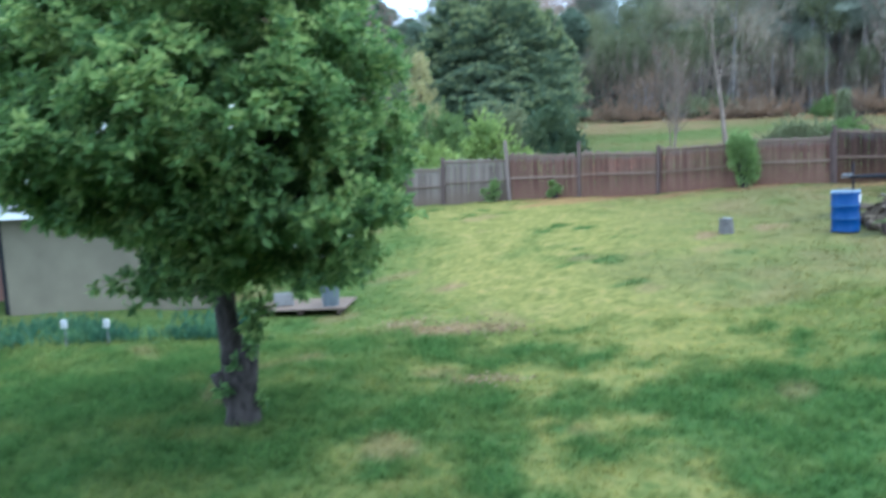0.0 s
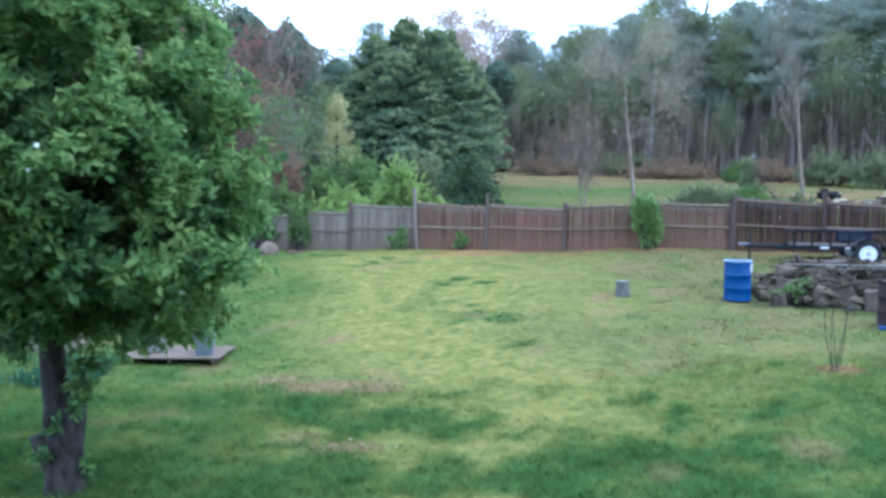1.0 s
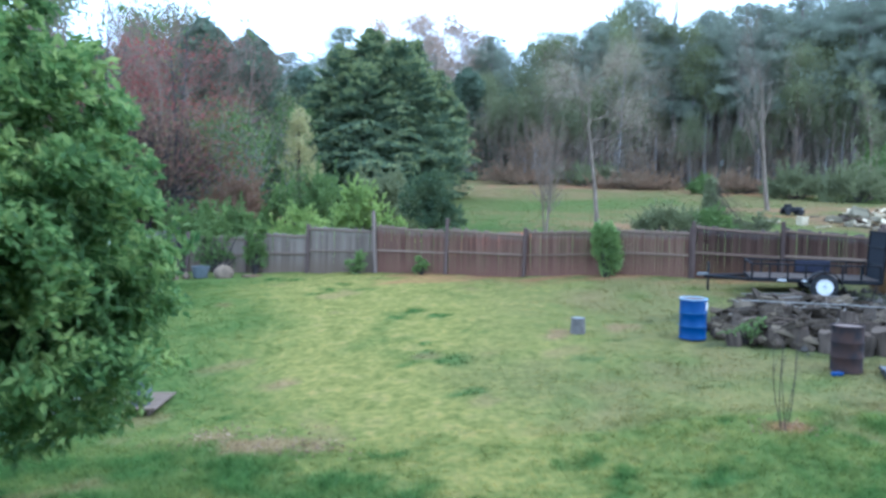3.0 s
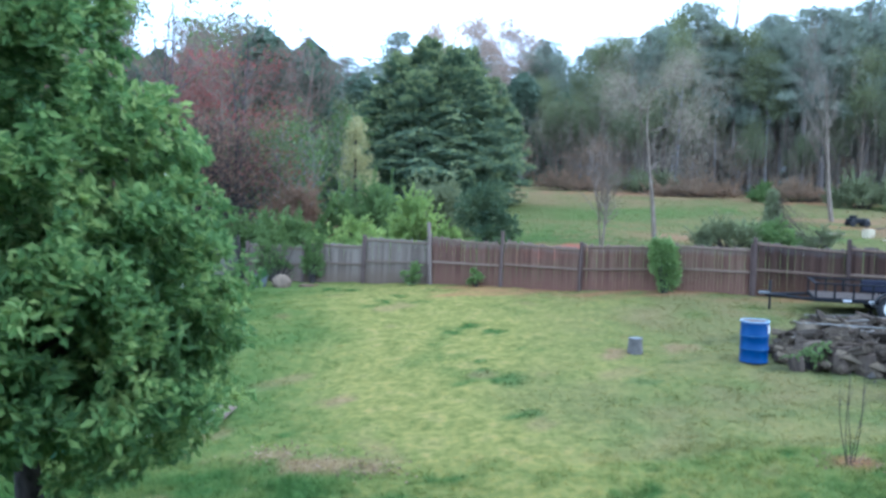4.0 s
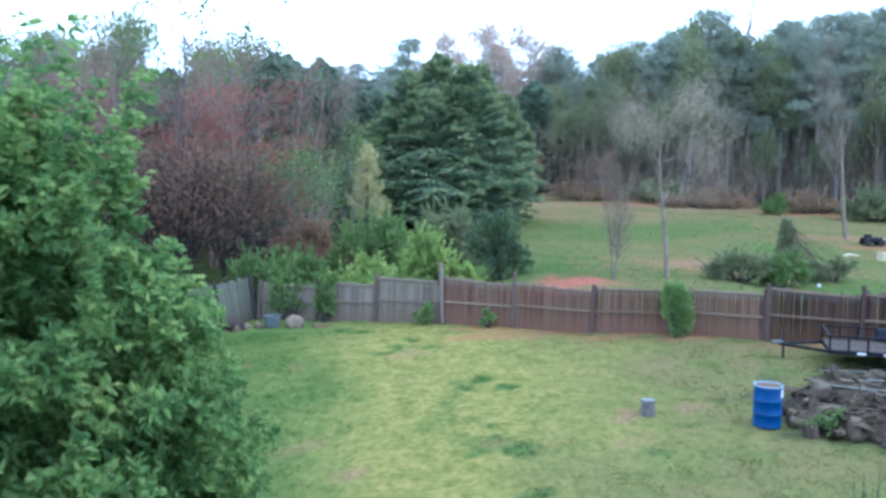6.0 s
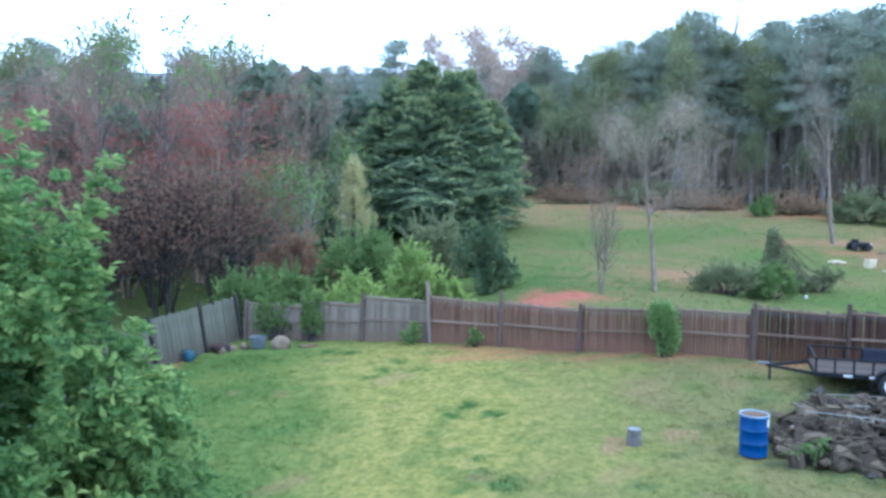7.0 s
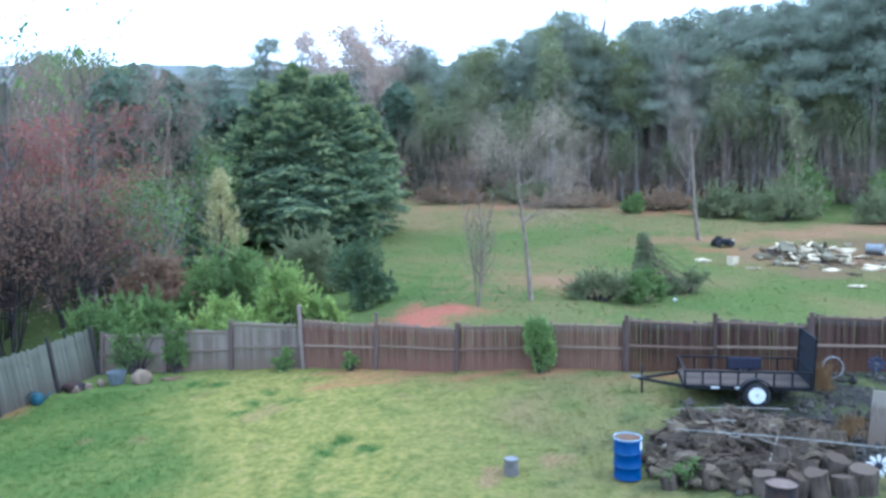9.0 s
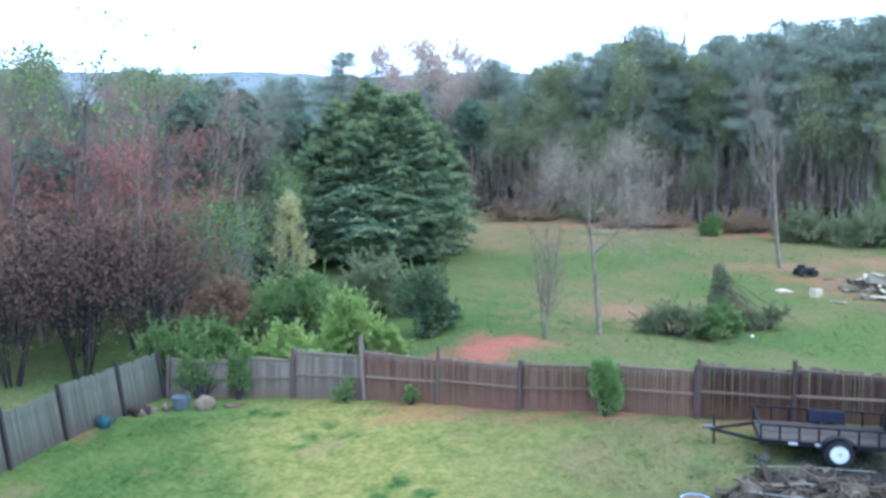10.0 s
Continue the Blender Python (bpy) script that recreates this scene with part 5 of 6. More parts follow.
def far_woods(name, label, x0, x1, y, tall, count, mat, seed, skew=0.0, size=.85):
    """The closed depth of the woods, too far and thick to tell one tree from the next."""
    rng = np.random.default_rng(seed)
    x = rng.uniform(x0, x1, count)
    yy = y + skew * (x - x0) + rng.uniform(-3, 3, count)
    top = tall * (.75 + .4 * wave(x, yy, 4.5, seed) * (.7 + .3 * wave(x, yy, 1.4, seed + 1)))
    z = rng.uniform(0, 1, count) ** .8 * top
    c = np.stack([x, yy, heights(x, yy) + z], 1)
    v, f = leaves(c, unit(rng, count) + np.array([0, 0, .3]), rng, size, .5)
    tagged(new(name, mesh(name, v, f, mat)), label, "woods", kind="stuff")


deep_stems("undergrowth", "grey brown depth of thin stems along the edge of the woods", 9, 60, 72, 5.4, 6000, M_LIMB, 174, -.4)
far_woods("undergrowth", "undergrowth beneath the pines, paled for haze", 9, 62, 82, 6.5, 16000, M_UNDER, 175, -.4, .5)
far_woods("far_woods", "dense evergreen woods behind the field, paled for haze", 9, 90, 96, 12.5, 26000, M_PINE_HAZED, 171)
far_woods("far_woods", "dense mixed woods behind the maples", -75, 12, 104, 8.2, 24000, M_PINE_HAZED, 172)
far_woods("far_woods", "brown budding woods behind the maples", -60, -6, 74, 7.5, 14000, M_OLIVE, 173)


# ---- drums ----
def drum(name, at, label, body, rim, lid, hoop, turn=0):
    root = thing(name, (*at, gz(*at)), label, "barrel", "drums", turn)
    prof = [(.272, 0), (.29, .008), (.29, .03), (.283, .04)]
    for z in (.29, .57):
        prof += [(.283, z - .025), (.294, z - .008), (.294, z + .008), (.283, z + .025)]
    prof += [(.283, .84), (.283, .852)]
    part("body", lathe("body", prof, body, 36), root)
    part("rim", lathe("rim", [(.283, .852), (.298, .853), (.301, .868), (.297, .882), (.289, .882), (.283, .868)], rim, 36, closed=False), root)
    part("lid", lathe("lid", [(.281, .852), (.283, .858)], lid, 36), root)
    for z in (.29, .57):
        part("hoop", lathe("hoop", [(.2935, z - .008), (.2955, z), (.2935, z + .008)], hoop, 36, closed=False), root)
    return root


blue = drum("blue_drum", (8.42, 17.9), "blue steel drum with white rim and hoops standing on the lawn", M_BLUE, M_HOOP, M_LID, M_HOOP_BLUE)
part("paper_label", box("paper_label", (.006, .13, .17), M_WHITE, (.287, 0, .72), .002), blue, "white paper label", pose(0, 0, 0, 0, 0, -38))
drum("burn_barrel", (10.33, 15.3), "rusty brown burn barrel with a pale ashy top", M_RUST, M_RUST, M_ASH, M_RUST, 70)


def bucket(name, at, label, r0, r1, h, mat, base=None):
    root = thing(name, (*at, base if base is not None else gz(*at)), label, "bucket")
    part("body", lathe("body", [(r0, 0), (r1, h * .94), (r1 + .012, h * .95), (r1 + .012, h), (r1 - .008, h), (r1 - .012, h * .9), (r0 - .01, .03)], mat, 28), root)
    part("handle", pipe("handle", [(r1 * math.cos(a), -.02, h * .93 - .12 * math.sin(a)) for a in np.linspace(0, math.pi, 9)], .005, M_ZINC, 6), root)
    return root


can = bucket("upturned_bucket", (6.07, 18.6), "dull grey metal bucket upside down on the lawn", .17, .145, .36, M_CONCRETE)
part("bottom", lathe("bottom", [(.14, .355), (.143, .362), (.10, .362)], M_ZINC, 24), can)
bucket("blue_bucket", (-2.48, 15.25), "blue-grey bucket on a weathered wood platform", .15, .18, .36, M_TUB, gz(-2.7, 15.5) + .12)
bucket("washtub", (-3.85, 27.75), "blue-grey tub at the fence corner", .22, .28, .36, M_TUB)


def platform():
    root = thing("wood_platform", (-3.0, 15.55, gz(-3.0, 15.55)), "low weathered wooden platform lying on the grass", "platform", turn=-4)
    for k in range(9):
        part("plank", box("plank", (1.75, .125, .03), M_FENCE_GREY, (0, -.5 + k * .132, .105), .005, .004), root)
    for x in (-.75, 0, .75):
        part("bearer", box("bearer", (.07, 1.15, .09), M_CUT, (x, .03, .045), .006), root)


platform()


def crate():
    root = thing("slatted_crate", (-3.42, 15.5, gz(-3.0, 15.55) + .12), "small grey slatted crate on the wooden platform", "crate", turn=10)
    for z in (.05, .13, .21):
        for y in (-.12, .12):
            part("slat", box("slat", (.36, .015, .05), M_PIPE, (0, y, z), .003), root)
    for x in (-.17, .17):
        for y in (-.1, .1):
            part("corner_post", box("corner_post", (.025, .025, .25), M_PIPE, (x, y, .125), .003), root)
    part("base", box("base", (.34, .23, .015), M_PIPE, (0, 0, .012), .003), root)


crate()


def stone(name, at, label, size, seed, mat, group=""):
    bm = bmesh.new()
    bmesh.ops.create_icosphere(bm, subdivisions=3, radius=1)
    off = Vector((seed * 3.1, seed * 1.7, 0))
    for v in bm.verts:
        k = 1 + .35 * noise.noise(v.co * 1.1 + off) + .12 * noise.noise(v.co * 3 + off)
        v.co = Vector((v.co.x * size[0], v.co.y * size[1], max(v.co.z, -.5) * size[2])) * k
    ob = new(name, bm_mesh(name, bm, mat, True))
    ob.location = (*at, gz(*at) + size[2] * .35)
    return tagged(ob, label, "stone", group)


stone("stone", (-3.1, 27.6), "rounded brown field stone by the fence", (.3, .26, .29), 1, M_STONE)
stone("stone", (-2.2, 27.65), "flat pale stone in the grass by the fence", (.34, .16, .05), 2, M_LID)
for k, (x, y) in enumerate([(-4.9, 27.3), (-4.6, 27.5), (-4.3, 27.7)]):
    stone("edging_stone", (x, y), "small grey edging stone by the fence", (.12, .1, .14), 5 + k, M_STONE, "edging stones")
stone("clay_heap", (-5.0, 27.5), "low heap of dark soil by the fence", (.35, .25, .2), 9, M_RUST)


def teal_toy():
    root = thing("watering_can", (-5.75, 26.5, gz(-5.75, 26.5)), "faded teal plastic watering can by the grey fence", "watering can")
    part("body", lathe("body", [(.15, 0), (.17, .05), (.16, .25), (.12, .3)], M_TEAL, 20), root)
    part("spout", pipe("spout", [(.12, 0, .08), (.28, 0, .2), (.36, 0, .33)], .025, M_TEAL), root)
    part("handle", pipe("handle", [(-.14, 0, .1), (-.27, 0, .2), (-.2, 0, .34), (0, 0, .36)], .018, M_TEAL), root)


teal_toy()


def garden_fork():
    root = thing("garden_fork", (-5.95, 26.75, gz(-5.95, 26.75)), "old garden fork leaning on the grey fence", "garden tool", turn=18)
    part("shaft", pipe("shaft", [(0, 0, .22), (-.06, .05, .62), (-.12, .1, .98)], .018, M_POST_PALE), root)
    part("grip", box("grip", (.15, .035, .12), M_SLATE, (-.13, .11, 1.02), .02), root)
    for k in range(4):
        part("tine", pipe("tine", [(-.06 + .04 * k, -.02, 0), (-.06 + .04 * k, 0, .22)], .007, M_RUST, 5), root)
    part("socket", box("socket", (.16, .03, .035), M_RUST, (0, 0, .23), .008), root)


garden_fork()


# ---- utility trailer ----
def trailer():
    turn = -20.0
    d = Vector((math.cos(radians(turn)), math.sin(radians(turn)), 0))
    at = Vector((10.44, 22.1, 0)) + d * 1.12
    root = thing("utility_trailer", (at.x, at.y, gz(12.9, 20.9)), "black utility trailer with plank floor, white wheels, raised ramp gate", "trailer", turn=turn)
    L, W, floor, top = 3.05, .82, .5, .86
    for k in range(11):
        part("floor_plank", box("floor_plank", (L - .06, .14, .035), M_DECK, (L / 2, -W + .09 + k * .147, floor), .004, .002), root)
    for y in (-W, W):
        part("frame_beam", box("frame_beam", (L, .06, .10), M_BLACK, (L / 2, y, floor - .045), .006), root)
        part("top_rail", box("top_rail", (L, .045, .045), M_BLACK, (L / 2, y, top), .006), root)
        for k in range(8):
            part("rail_post", box("rail_post", (.045, .045, top - floor), M_BLACK, (.03 + k * (L - .06) / 7, y, (top + floor) / 2), .005), root)
    for x in (.03, L - .03):
        part("cross_beam", box("cross_beam", (.06, 2 * W - .06, .10), M_BLACK, (x, 0, floor - .045), .006), root)
    part("front_rail", box("front_rail", (.045, 2 * W - .05, .045), M_BLACK, (.03, 0, top), .006), root)
    for s in (-1, 1):
        part("tongue_beam", pipe("tongue_beam", [(-1.08, 0, floor - .06), (0.05, s * W * .9, floor - .06)], .045, M_BLACK, 6), root)
    part("coupler", box("coupler", (.3, .09, .08), M_ZINC, (-1.12, 0, floor - .02), .015), root, "grey steel coupler")
    part("jack", pipe("jack", [(-.98, 0, -.02), (-.98, 0, .82)], .03, M_BLACK), root)
    part("jack_crank", pipe("jack_crank", [(-.98, 0, .8), (-.98, -.14, .82), (-.98, -.14, .75)], .012, M_BLACK, 6), root)
    part("sticker", box("sticker", (.2, .004, .05), M_WHITE, (.75, -W - .035, floor - .04), 0), root, "white reflector sticker")
    part("sticker", box("sticker", (.14, .004, .05), M_WHITE, (1.3, -W - .035, floor - .04), 0), root, "white reflector sticker")
    ax = 1.72
    for s in (-1, 1):
        wheel = part("wheel", None, root, m=pose(ax, s * (W + .15), .33, 90, 0, 0))
        part("tyre", lathe("tyre", [(.2, -.1), (.29, -.105), (.325, -.08), (.333, -.04), (.333, .04), (.325, .08), (.29, .105), (.2, .1)], M_TYRE, 40, closed=False), wheel)
        part("rim", lathe("rim", [(.2, -.1), (.19, -.09), (.17, -.05), (.12, -.04), (.10, -.06), (.10, .06), (.12, .04), (.17, .05), (.19, .09), (.2, .1)], M_WHITE, 32), wheel, "white steel rim")
        part("hub", lathe("hub", [(.045, -.10), (.05, -.03), (.05, .03), (.045, .10)], M_ZINC, 16), wheel)
        arch = []
        for a in np.linspace(radians(12), radians(168), 13):
            arch.append((ax + .41 * math.cos(a), .33 + .40 * math.sin(a)))
        v, f = [], []
        for x, z in arch:
            v += [(x, s * (W + .03), z), (x, s * (W + .28), z), (x, s * (W + .28), z - .025), (x, s * (W + .03), z - .025)]
        for k in range(len(arch) - 1):
            for e in range(4):
                f.append((k * 4 + e, k * 4 + (e + 1) % 4, k * 4 + 4 + (e + 1) % 4, k * 4 + 4 + e))
        part("mudguard", mesh("mudguard", v, f, M_BLACK), root)
    gate = part("ramp_gate", None, root, m=pose(L + .03, 0, floor - .08, 0, 3, 0))
    for y in (-W + .03, W - .03):
        part("gate_stile", box("gate_stile", (.045, .045, 1.3), M_BLACK, (0, y, .65), .005), gate)
    for z in (.03, .45, .88, 1.28):
        part("gate_bar", box("gate_bar", (.04, 2 * W - .1, .04), M_BLACK, (0, 0, z), .005), gate)
    part("gate_sheet", box("gate_sheet", (.012, 2 * W - .1, 1.22), M_MESH, (.012, 0, .655), 0), gate, "dark expanded-metal sheet")
    part("tarp", box("tarp", (.85, .05, .3), M_NAVY, (1.75, W - .06, .71), .02, .015), root, "dark folded tarp on the rail")


trailer()

# ---- firewood ----
def firewood():
    rng = random.Random(31)
    root = thing("firewood_pile", (11.6, 18.6, gz(11.6, 18.6)), "big heap of grey weathered split logs and branches", "firewood")
    z0 = gz(11.6, 18.6)
    kinds = []
    for k in range(10):
        bm = bmesh.new()
        wedge = k % 3
        n, r, half = 9, .06 + .014 * (k % 4), .21 + .05 * (k % 3)
        ring = []
        for s in (-half, half):
            pts = []
            for i in range(n):
                a = (2 * math.pi if wedge == 0 else math.pi * (1.0 if wedge == 1 else .6)) * i / (n if wedge == 0 else n - 1)
                q = r * (1.4 if wedge else 1) * (1 + rng.uniform(-.12, .12))
                pts.append(bm.verts.new((s + rng.uniform(-.02, .02), q * math.cos(a), q * math.sin(a))))
            if wedge == 2:
                pts.append(bm.verts.new((s, 0, 0)))
            ring.append(pts)
        m = len(ring[0])
        for i in range(m):
            bm.faces.new((ring[0][i], ring[0][(i + 1) % m], ring[1][(i + 1) % m], ring[1][i]))
        ends = [bm.faces.new(ring[0][::-1]), bm.faces.new(ring[1])]
        bm.normal_update()
        me = bpy.data.meshes.new("log")
        for e in ends:
            e.material_index = 1
        if wedge:
            bm.faces.ensure_lookup_table()
            bm.faces[m - 1].material_index = 1
        bm.to_mesh(me)
        bm.free()
        me.materials.append(M_SPLIT)
        me.materials.append(M_SPLIT if wedge else M_CUT)
        kinds.append(me)
    for k in range(300):
        a, r = rng.uniform(0, 6.28), math.sqrt(rng.random())
        x, y = 11.2 + 2.15 * r * math.cos(a), 18.2 + 1.5 * r * math.sin(a)
        top = .46 * max(0, 1 - r ** 2) ** .8
        h = gz(x, y) + .05 + top * rng.uniform(.25, 1)
        s = rng.uniform(1.2, 2.0) if k % 3 == 0 else rng.uniform(.8, 1.4)
        part("log", rng.choice(kinds), root, m=pose(x - 11.6, y - 18.6, h - z0, rng.uniform(-30, 30), rng.uniform(-25, 25), rng.uniform(0, 360)) @ Matrix.Scale(s, 4))
    for k in range(95):
        a, r = rng.uniform(0, 6.28), rng.uniform(.1, 1.0)
        x, y = -.3 + 2.1 * r * math.cos(a), -.35 + 1.45 * r * math.sin(a)
        h = .46 * max(0, 1 - r * r) ** .8 + .12 + gz(x + 11.6, y + 18.6) - z0
        L = rng.uniform(.5, 1.5)
        t = rng.uniform(0, 6.28)
        d = Vector((math.cos(t), math.sin(t), rng.uniform(-.15, .2)))
        pts = [Vector((x, y, h)) + d * L * (i / 3 - .5) + Vector((0, rng.uniform(-.05, .05), rng.uniform(-.04, .04))) for i in range(4)]
        part("branch", pipe("branch", pts, rng.uniform(.01, .032), M_PALEWOOD if k % 14 == 0 else M_CUT if k % 2 else M_LOG, 6), root)


firewood()


def rounds():
    rng = random.Random(8)
    spots = [(9.05, 17.2, .16, .3), (9.9, 17.15, .23, .42), (10.35, 16.95, .25, .48), (10.8, 16.6, .26, .5), (11.3, 16.35, .24, .46), (11.75, 16.2, .25, .5), (12.25, 16.1, .22, .45), (12.7, 16.2, .25, .5), (10.6, 17.4, .25, .45),
             (11.2, 17.0, .26, .55), (11.9, 16.9, .25, .5), (12.5, 16.8, .24, .5), (9.75, 17.75, .22, .5), (10.2, 17.6, .24, .5), (10.9, 17.35, .23, .54), (11.5, 17.2, .22, .56)]
    for x, y, r, h in spots:
        r, h = r * rng.uniform(.9, 1.12), h * rng.uniform(.8, 1.1)
        bm_prof = [(r * rng.uniform(.95, 1.08), 0), (r, h * .3), (r * rng.uniform(.92, 1.03), h * .7), (r * .97, h)]
        me = lathe("log_round", bm_prof, M_LOG, 15)
        me.materials.append(M_CUT)
        me.polygons[len(me.polygons) - 1].material_index = 1
        for v in me.vertices:
            v.co *= 1 + .17 * noise.noise(v.co * 6 + Vector((x * 5, y * 3, 0)))
        ob = new("log_round", me)
        ob.matrix_basis = pose(x, y, gz(x, y) - .03, rng.uniform(-13, 13), rng.uniform(-13, 13), rng.uniform(0, 360))
        tagged(ob, "grey weathered log round standing before the firewood heap", "log", "log rounds")


rounds()
pole = [(9.8, 18.5, .75), (11.6, 17.37, .79), (13.3, 16.35, .76), (14.9, 15.4, .70)]
thin = [(10.5, 20.0, .72), (11.3, 19.85, .74), (12.1, 19.7, .73), (13.2, 19.45, .68)]
tagged(new("thin_pole", pipe("thin_pole", thin, .011, M_PALEWOOD, 6)), "thin pale pipe lying on the back of the firewood", "pipe")
tagged(new("long_pole", pipe("long_pole", pole, .013, M_PIPE, 8)), "long pale metal pipe lying across the firewood", "pipe")


def rubble_stones():
    """Broken stone and clods strewn over the dark rubble."""
    rng = np.random.default_rng(83)
    n = 2600
    x, y = rng.uniform(9.6, 19.5, n), rng.uniform(15.6, 22.4, n)
    keep = growth(x, y)["rubble"] > rng.uniform(.25, 1, n)
    x, y = x[keep], y[keep]
    n = len(x)
    r = rng.gamma(2.0, .022, n) + .015
    corner = np.array([(1, 0, 0), (0, 1, 0), (-1, 0, 0), (0, -1, 0), (0, 0, 1), (0, 0, -1)], float)
    v = np.repeat(np.stack([x, y, heights(x, y) + r * .3], 1), 6, 0) + np.tile(corner, (n, 1)) * np.repeat(r, 6)[:, None] * rng.uniform(.55, 1.2, (n * 6, 3))
    tri = np.array([(0, 1, 4), (1, 2, 4), (2, 3, 4), (3, 0, 4), (1, 0, 5), (2, 1, 5), (3, 2, 5), (0, 3, 5)])
    f = (np.arange(n)[:, None, None] * 6 + tri[None]).reshape(-1, 3)
    tagged(new("rubble_stones", mesh("rubble_stones", v, f, M_CLOD)), "dark broken stones and clods by the firewood", "rubble", kind="stuff")


rubble_stones()


def sled():
    root = thing("plastic_pallet", (11.3, 14.6, gz(11.3, 14.6)), "dark grey plastic pallet lying on the grass", "pallet", turn=-20)
    part("deck", box("deck", (1.15, .85, .05), M_SLATE, (0, 0, .14), .01), root)
    for x in (-.5, 0, .5):
        part("runner", box("runner", (.1, .85, .115), M_SLATE, (x, 0, .058), .01), root)


sled()
tagged(new("blue_scrap", box("blue_scrap", (.22, .14, .07), M_BLUE, (0, 0, .04), .02, .02)), "crumpled blue plastic scrap beside the barrel", "plastic scrap").location = (10.0, 15.05, gz(10.0, 15.05))


# ---- shed at the left ----
def shed():
    y0, z = 15.7, gz(-6.5, 15.7) - .05
    root = thing("garden_shed", (0, 0, 0), "low beige garden shed with a pale shingled roof", "shed")
    part("front_wall", box("front_wall", (4.0, .12, 2.05), M_SIDING, (-6.9, y0 + .06, z + 1.02), .01), root)
    part("side_wall", box("side_wall", (.12, 1.6, 1.95), M_SIDING, (-4.9, y0 + .95, z + .97), .01), root)
    part("back_wall", box("back_wall", (7.4, .12, 1.95), M_SIDING, (-8.6, y0 + 1.8, z + 1.02), .01), root)
    part("corner_trim", box("corner_trim", (.09, .13, 2.05), M_BLACK, (-8.93, y0 + .06, z + 1.02), .005), root, "dark corner board")
    part("porch_wall", box("porch_wall", (3.2, .1, 2.05), M_SIDING, (-10.7, y0 + 1.2, z + 1.02), .01), root)
    door = part("door", box("door", (1.0, .05, 1.2), M_BROWN, (-10.0, y0 + 1.12, z + .62), .01), root, "brown painted lower door panel")
    part("window", box("window", (1.0, .05, .7), M_GLASS, (-10.0, y0 + 1.12, z + 1.6), .01), root, "dim window")
    for s, name in ((1, "roof_front"), (-1, "roof_back")):
        roof = part(name, box(name, (7.6, 1.25, .06), M_ROOF, (0, 0, 0), .01), root, m=pose(-8.7, y0 + (.32 if s > 0 else 1.5), z + 2.3, 20 * s))
        for r in range(5):
            for c in range(19):
                x = -3.6 + c * .4 + (r % 2) * .2
                if x < 3.7:
                    part("shingle", SHINGLES[(r * 7 + c * 3) % 4], roof, m=pose(x, s * (-.5 + r * .235), .04, -3 * s, 0, 0))
    part("fascia", box("fascia", (7.6, .03, .14), M_WHITE, (-8.7, y0 - .29, z + 2.02), .004), root, "white fascia board")


SHINGLES = [box("shingle", (.385, .27, .018), M_ROOF, (0, 0, 0), .003, .004) for _ in range(4)]
shed()


def flower_bed():
    rng = np.random.default_rng(40)
    n = 4600
    x, y = rng.uniform(-9.3, -3.9, n), rng.uniform(13.3, 14.9, n)
    keep = (wave(x, y, .8, 91) * .8 + rng.uniform(0, .3, n)) > .5
    x, y = x[keep], y[keep]
    c = np.stack([x, y, heights(x, y)], 1)
    up = np.tile(np.array([[0, 0, 1.0]]), (len(x), 1))
    v, f = leaves(c, up, rng, .24, .14, spread=.38)
    tagged(new("lily_bed", mesh("lily_bed", v, f, M_LILY)), "bed of strappy green lily leaves along the shed", "plants", kind="stuff")


flower_bed()
for x, y, h in ((-6.6, 13.25, .46), (-5.87, 13.2, .44)):
    root = thing("plant_sign", (x, y, gz(x, y)), "small white plant sign on a stake in the bed", "sign", "plant signs")
    part("stake", box("stake", (.025, .015, h), M_ZINC, (0, 0, h / 2), .003), root)
    part("plate", box("plate", (.1, .015, .14), M_WHITE, (0, -.02, h - .06), .004), root)
    for k in range(3):
        part("print_line", box("print_line", (.07, .003, .012), M_SLATE, (0, -.0295, h - .02 - .04 * k), 0), root)


# ---- junk heap and odd things beyond the fence ----
def junk():
    rng = random.Random(55)
    kinds = [("board", "pale weathered board on the junk heap", M_CREAM, (1.7, .2, .04)), ("sheet", "crumpled cream sheet on the junk heap", M_CREAM, (1.1, .7, .12)), ("bin", "cream plastic bin on the junk heap", M_CREAM, (.5, .4, .45)),
             ("drawer", "cream drawer front on the junk heap", M_SIDING, (.9, .35, .3)), ("tub", "grey tub on the junk heap", M_TUB, (.7, .5, .4)), ("scrap", "dark brown scrap on the junk heap", M_LOG, (.8, .5, .25)), ("plank", "brown plank on the junk heap", M_CUT, (2.2, .14, .05))]
    for k in range(120):
        name, label, mat, size = kinds[rng.choice((0, 0, 0, 0, 1, 1, 2, 3, 3, 5, 6, 6, 6, 6))]
        x, y = 26.6 + rng.gauss(0, 1.3 if k % 4 else 2.6), 38.3 + rng.gauss(0, 1.3 if k % 4 else 2.2)
        pile = .75 * math.exp(-((x - 26.3) / 1.7) ** 2) * math.exp(-((y - 38.6) / 1.6) ** 2)
        s = rng.uniform(.35, .95)
        ob = new(name, box(name, tuple(c * s for c in size), mat, (0, 0, size[2] * s / 2), .02, .03))
        steep = 28 if pile > .2 else 8
        ob.matrix_basis = pose(x, y, gz(x, y) + rng.uniform(0, pile) - .02, rng.uniform(-steep, steep), rng.uniform(-steep, steep), rng.uniform(0, 360))
        tagged(ob, label, "junk", "junk heap")
    at = (30.2, 38.4)
    tub = new("metal_drum", lathe("metal_drum", [(.27, -.4), (.29, -.38), (.29, .38), (.27, .4)], M_ZINC, 20))
    tub.matrix_basis = pose(*at, gz(*at) + .27, 90, 0, 35)
    tagged(tub, "pale grey drum lying on its side by the junk", "drum")


junk()


